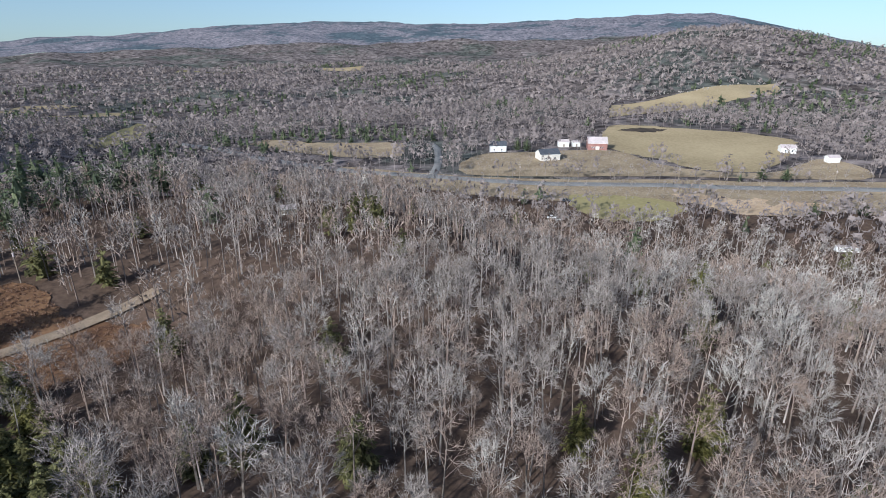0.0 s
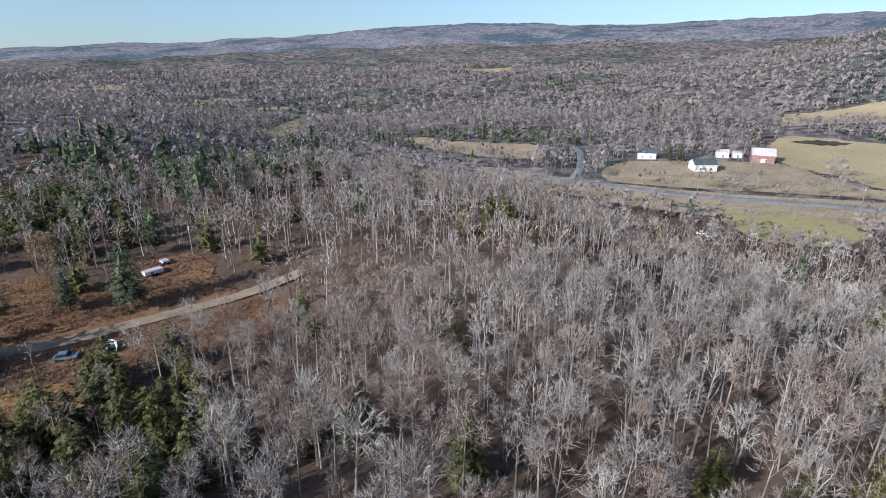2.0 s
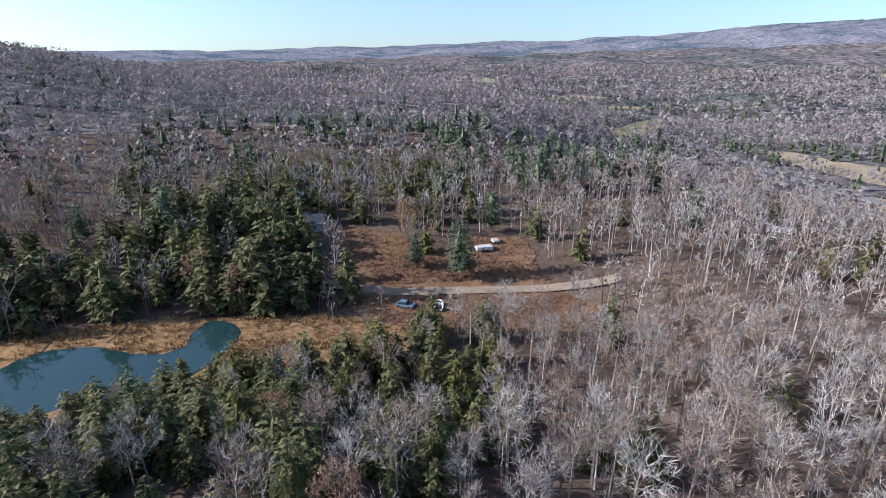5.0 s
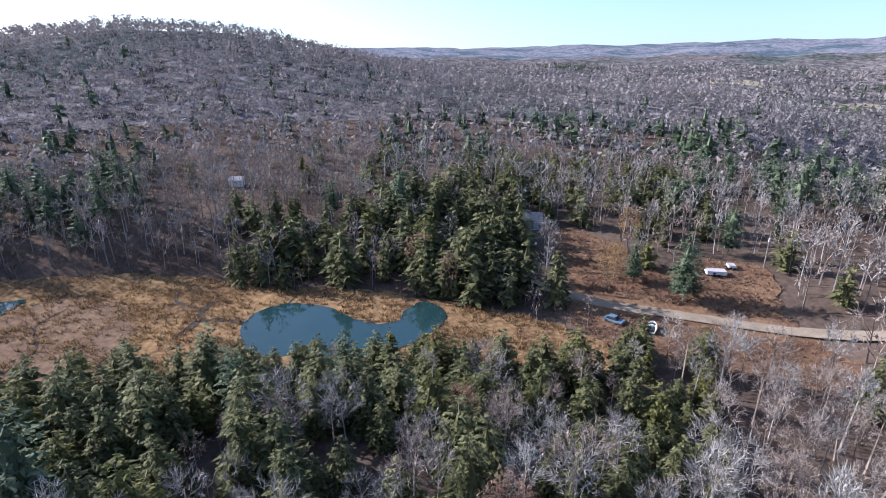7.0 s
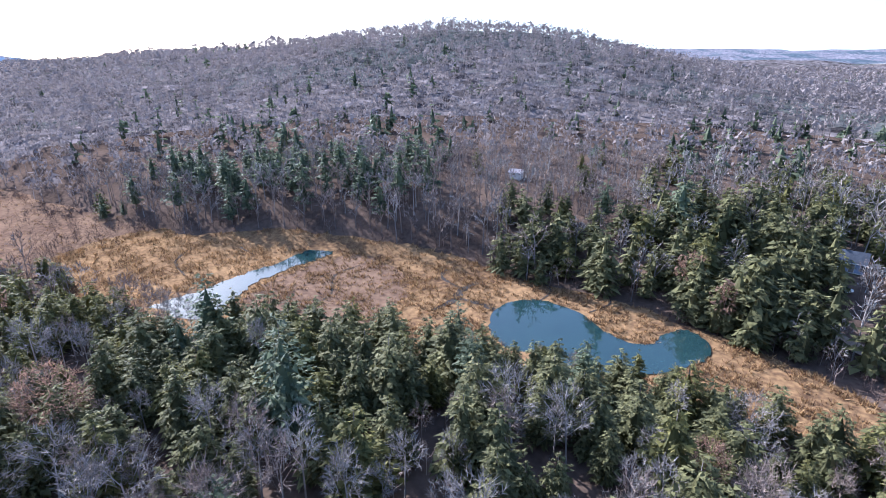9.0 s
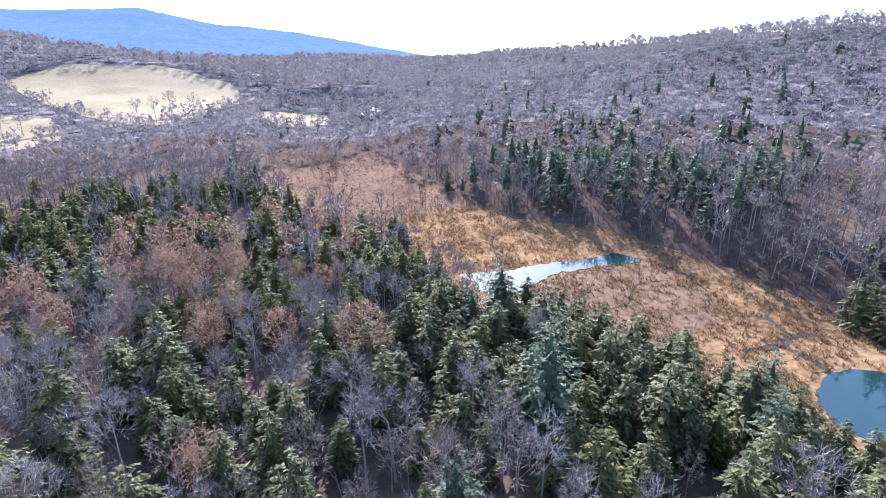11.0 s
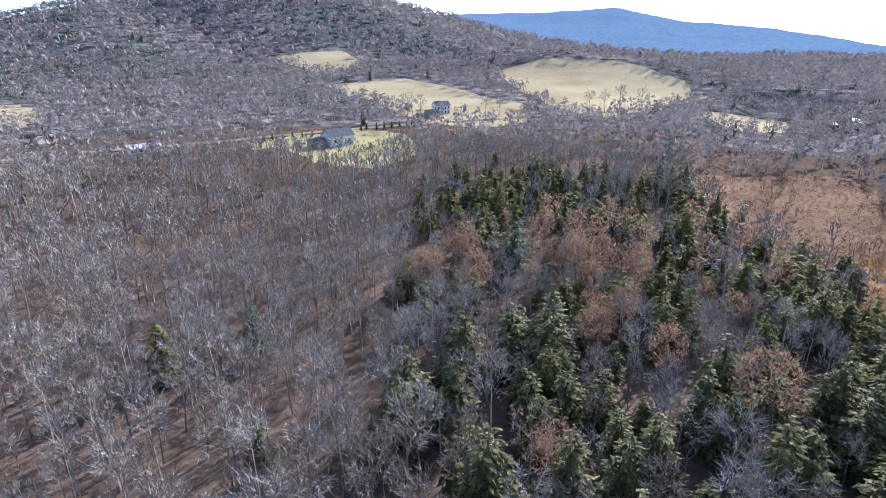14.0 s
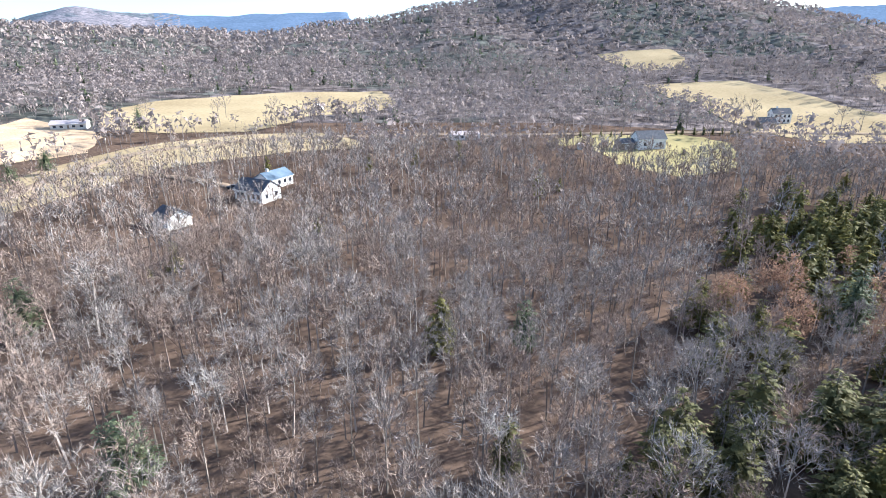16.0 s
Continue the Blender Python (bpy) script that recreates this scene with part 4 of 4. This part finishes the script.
def car(x, y, rot, mat, label):
    e = new("car")
    e.matrix_basis = pose(x, y, ground(x, y), 0, 0, rot)
    part("body", block(-2.1, -0.85, 0.3, 2.1, 0.85, 0.85, 0.1), mat, e)
    part("cabin", solid(((-1.7, 0.84), (0.9, 0.84), (0.4, 1.42), (-1.2, 1.42)), -0.72, 0.72, "y"), GLASS, e)
    part("roof", block(-1.15, -0.7, 1.41, 0.38, 0.7, 1.47), mat, e)
    for sx in (-1.3, 1.3):
        for sy in (-0.8, 0.8):
            bm = bmesh.new()
            bmesh.ops.create_cone(bm, cap_ends=True, segments=14, radius1=0.32, radius2=0.32, depth=0.2, matrix=pose(sx, sy, 0.32, 90))
            part("wheel", bm, RUBBER, e)
    return tagged(e, label, "car")


car(-91, 73.2, 30, METAL_ROOF, "small blue-grey car parked beside a dirt road")
car(-130, 73, 20, PAINT, "white car parked in tree shade")
for cx, cy, cr, cm, cl in ((52, 238, 20, PAINT, "white car in a farmyard"), (56, 242, 70, SLATE, "dark car in a farmyard"), (49, 241, -15, PAINT, "white car in a farmyard"),
                           (61, 268, 5, SLATE, "dark car beside a barn"), (38, -262, 60, BARN_RED, "dark red car on a gravel yard"), (128, -127, 10, SLATE, "dark car near a white house")):
    car(cx, cy, cr, cm, cl)


def utility_pole(x, y, rot, h=9.0):
    e = new("utility_pole")
    e.matrix_basis = pose(x, y, ground(x, y), 0, 0, rot)
    part("pole", rod(0, 0, -0.5, h, 0.15, 0.1), WOOD, e)
    part("crossarm", block(-1.1, -0.06, h - 0.8, 1.1, 0.06, h - 0.66), WOOD, e)
    for k in (-0.95, -0.4, 0.4, 0.95):
        part("insulator", rod(k, 0, h - 0.66, h - 0.5, 0.05, 0.03, 6), PAINT, e)
    part("transformer", rod(0, -0.32, h - 2.4, h - 1.5, 0.22, 0.22, 10), TIN, e)
    return tagged(e, "weathered wooden utility pole beside a road", "utility pole", "poles along the roads")


POLES = [(-95, 116), (-108, 70), (-1, -306), (60, -276), (120, -246), (178, -190), (210, -140), (44, 315), (129, 301), (209, 293)]
for px, py in POLES:
    utility_pole(px, py, 40 if py < 150 else -10)


def wire(a, b, drop):
    n = 12
    pa, pb = Vector((*a, ground(*a) + 8.4)), Vector((*b, ground(*b) + 8.4))
    cu = bpy.data.curves.new("power_line", "CURVE")
    cu.dimensions, cu.bevel_depth, cu.bevel_resolution = "3D", 0.025, 0
    sp = cu.splines.new("POLY")
    sp.points.add(n - 1)
    for i in range(n):
        u = i / (n - 1)
        p = pa.lerp(pb, u)
        sp.points[i].co = (p.x, p.y, p.z - drop * 4 * u * (1 - u), 1)
    cu.materials.append(RUBBER)
    tagged(new("power_line", cu), "thin sagging power line between poles", "cable")


for a, b in ((0, 1), (2, 3), (3, 4), (4, 5), (5, 6), (7, 8), (8, 9)):
    wire(POLES[a], POLES[b], 1.2)


# ---- single trees that stand out ----
def lone(name, proto, mat, x, y, s, label, category="conifer", wide=1.0):
    ob = tree_thing(name, [proto], mat, label, category, "")[0]
    ob.matrix_basis = pose(x, y, ground(x, y), 0, 0, RNG.uniform(0, 360))
    ob.scale = (s * wide, s * wide, s)


for k, (x, y, s, w) in enumerate(((-92, 91, 1.05, 1.1), (-103, 86, 0.72, 1.0), (11, -74, 0.62, 1.15), (-35, -102, 0.85, 1.15), (39, -27, 0.66, 1.5), (82, -40, 0.7, 1.3), (248, -183, 0.85, 1.0),
                                  (202, -112, 0.6, 1.5), (192, -95, 0.55, 1.5), (52, 390, 0.7, 1.3), (58, 387, 0.75, 1.2), (176, 304, 0.55, 1.5), (187, 300, 0.6, 1.5), (164, 238, 0.4, 2.2), (185, 236, 0.4, 2.2), (-70, 1, 0.72, 1.0), (-156, -128, 0.5, 0.9), (-160, -124, 0.42, 0.9))):
    lone("pine", white_pine(RNG, 2000, 0.5, spread=3.5), PINE, x, y, s, "full white pine standing out among bare trees", wide=w)
for x, y, s, w in ((33, 58, 1.05, 1.15), (25, 55, 0.85, 1.1), (17, 58, 0.85, 1.0), (22, 48, 1.0, 1.2), (53, 106, 1.15, 1.2), (104, -170, 0.75, 1.0), (88, -66, 0.3, 1.3), (3, -251, 0.35, 1.7)):
    lone("cedar", conifer(RNG, 1100, 0.42, h=9.5, spread=2.7, top=0.55), OLIVE, x, y, s, "rounded olive green cedar among bare trees", wide=w)
for x, y, s in ((-103, 79.5, 0.9), (-106, 83, 0.8), (-118, 95, 0.9)):
    lone("larch", (BARE[0][1][0], np.concatenate([BARE[0][1][1], leaves(RNG, 900, size=0.16, low=0.15)])), TUSSOCK, x, y, s, "ochre larch holding dry needles by a dirt road", "tree")
for k, (x, y, s) in enumerate(((-8, 75, 1.15), (-4, 78, 1.2), (0, 80, 1.05), (16, 65, 1.2), (-12, 70, 1.1), (92, -98, 1.1), (104, -96, 1.25), (100, -104, 1.2), (118, -108, 1.2), (96, -92, 1.1), (45, -46, 0.95), (38, -50, 1.0))):
    lone("birch", bare_tree(RNG, 8, 3, 4, 0.07, h=15, slim=0.75), BARK_PALE, x, y, s, "white-barked leafless birch standing above the woods", "tree")


for k in range(9):
    lone("cedar", conifer(RNG, 160, 0.8, h=9, spread=2.6, top=0.5), HEMLOCK, 12 - 4.2 * k + RNG.normal() * 0.6, -299 - 2.2 * k, 0.5 + 0.1 * RNG.random(), "dark evergreen in a hedge along a country road")
for k in range(5):
    lone("cedar", conifer(RNG, 160, 0.8, h=9, spread=2.6, top=0.5), HEMLOCK, 52 - 4.5 * k, -276 - 1.8 * k, 0.42 + 0.1 * RNG.random(), "dark evergreen in a hedge behind a lawn")
for x, y, s in ((8, -325, 1.3), (-14, -338, 1.4), (-22, -330, 1.2), (-62, -345, 1.2), (-72, -352, 1.1), (36, -300, 1.3), (46, -294, 1.2), (62, -290, 1.3), (70, -284, 1.2), (-8, -214, 1.1), (-14, -222, 1.2),
                (-128, -350, 1.2), (-140, -355, 1.2), (-152, -362, 1.3), (-166, -360, 1.2), (205, -232, 1.2), (236, -222, 1.1), (248, -238, 1.2), (262, -198, 1.1)):
    lone("shade_tree", bare_tree(RNG, 12, 4, 4, 0.13, h=14, slim=1.3), BARK_GREY, x, y, s, "large spreading bare shade tree along a field edge", "tree")


# ---- boulders along the upper field ----
def boulders(pts, n):
    c = curve_through(pts, 12)
    v0 = np.array([(0, 0, 1), (1, 0, 0), (0, 1, 0), (-1, 0, 0), (0, -1, 0), (0, 0, -0.6)], float)
    f0 = np.array([(0, 1, 2), (0, 2, 3), (0, 3, 4), (0, 4, 1), (5, 2, 1), (5, 3, 2), (5, 4, 3), (5, 1, 4)])
    vs, fs = [], []
    for k in range(n):
        p = c[RNG.integers(0, len(c))] + RNG.normal(size=2) * 3.0
        v = v0 * RNG.uniform(0.5, 1.2) * RNG.uniform(0.7, 1.3, (6, 1)) + [p[0], p[1], ground(*p) + 0.4]
        vs.append(v)
        fs.append(f0 + 6 * k)
    ob = mesh_from("boulders", np.concatenate(vs), np.concatenate(fs), BARK_PALE)
    tagged(ob, "pale boulders strewn along a field edge", "rocks", kind="stuff")


boulders(((86, 601), (156, 624), (224, 666), (287, 649), (401, 702)), 150)


# ---- reeds and shrubs ----

def tuft(rng, n, h, spread):
    b = np.column_stack([rng.normal(size=(n, 2)) * spread * 0.4, np.zeros(n)])
    t = b + np.column_stack([rng.normal(size=(n, 2)) * spread, rng.uniform(0.6, 1.1, n) * h])
    return np.zeros((0, 3, 3)), spikes(b, t, np.full(n, 0.22), rng)


def in_patch(edge, cell, avoid=()):
    lo, hi = edge.min(0), edge.max(0)
    gx, gy = np.meshgrid(np.arange(lo[0], hi[0], cell), np.arange(lo[1], hi[1], cell))
    p = np.stack([gx.ravel(), gy.ravel()], 1) + RNG.uniform(-0.5, 0.5, (gx.size, 2)) * cell
    ok = inside(p[:, 0], p[:, 1], edge)
    for a in avoid:
        ok &= ~inside(p[:, 0], p[:, 1], a)
    return p[ok]


WET = (pond_edge, creek_edge, pool_edge)
p = in_patch(marsh_edge, 0.75, WET)
p = p[RNG.random(len(p)) < 0.5 + 0.6 * field_noise(p[:, 0], p[:, 1], 3.2)]
plant("reeds", [tuft(RNG, 9, 1.0, 0.42) for _ in range(6)], TUSSOCK, p, RNG.uniform(0.6, 1.3, len(p)), "matted tan dry reeds and tussocks", "reeds")
p = in_patch(swamp_edge, 3.3)
plant("swamp_shrubs", [bare_tree(RNG, 7, 3, 3, 0.14, h=9, slim=1.4, low=0.08) for _ in range(4)], SHRUB, p, RNG.uniform(0.14, 0.5, len(p)) * (0.8 + 0.5 * field_noise(p[:, 0], p[:, 1], 9.0)), "low leafless brown swamp shrubs", "shrubs")
p = in_patch(swamp_edge, 3.2)
plant("reeds", [tuft(RNG, 8, 0.8, 0.5) for _ in range(4)], TUSSOCK, p, RNG.uniform(0.6, 1.3, len(p)), "tan grass tufts in a shrub swamp", "reeds")
p = in_patch(clear_edge, 1.15)
p = p[seg_dist(p[:, 0], p[:, 1], ROADS[0][0]) > 3.2]
plant("weeds", [tuft(RNG, 8, 0.7, 0.45) for _ in range(4)], RUST, p, RNG.uniform(0.5, 1.3, len(p)), "reddish brown dry weeds", "weeds")
p = in_patch(clear_edge, 3.4)
p = p[(seg_dist(p[:, 0], p[:, 1], ROADS[0][0]) > 4) & (p[:, 0] > -86) & (p[:, 1] < 104)]
plant("shrubs", [bare_tree(RNG, 7, 3, 3, 0.14, h=9, slim=1.4, low=0.08) for _ in range(4)], SHRUB, p, RNG.uniform(0.16, 0.36, len(p)), "low bare brown shrubs beside a road", "shrubs")
for edge in VERGES:
    p = in_patch(edge, 5.0)
    plant("shrubs", [bare_tree(RNG, 5, 2, 3, 0.24, h=9, slim=1.4, low=0.08) for _ in range(4)], BARK_GREY, p, RNG.uniform(0.15, 0.45, len(p)), "low bare shrubs on a road verge", "shrubs")
gx, gy = np.meshgrid(np.arange(-190, -60, 3.1), np.arange(-140, 80, 3.1))
p = np.stack([gx.ravel(), gy.ravel()], 1) + RNG.uniform(-1.2, 1.2, (gx.size, 2))
d = seg_dist(p[:, 0], p[:, 1], np.concatenate([marsh_edge, marsh_edge[:1]]))
p = p[(d < 9) & ~inside(p[:, 0], p[:, 1], marsh_edge) & ~inside(p[:, 0], p[:, 1], clear_edge) & (seg_dist(p[:, 0], p[:, 1], ROADS[0][0]) > 5)]
plant("shrubs", [bare_tree(RNG, 7, 3, 3, 0.14, h=9, slim=1.4, low=0.08) for _ in range(4)], SHRUB, p, RNG.uniform(0.2, 0.5, len(p)), "bare brown alder shrubs round the marsh", "shrubs")
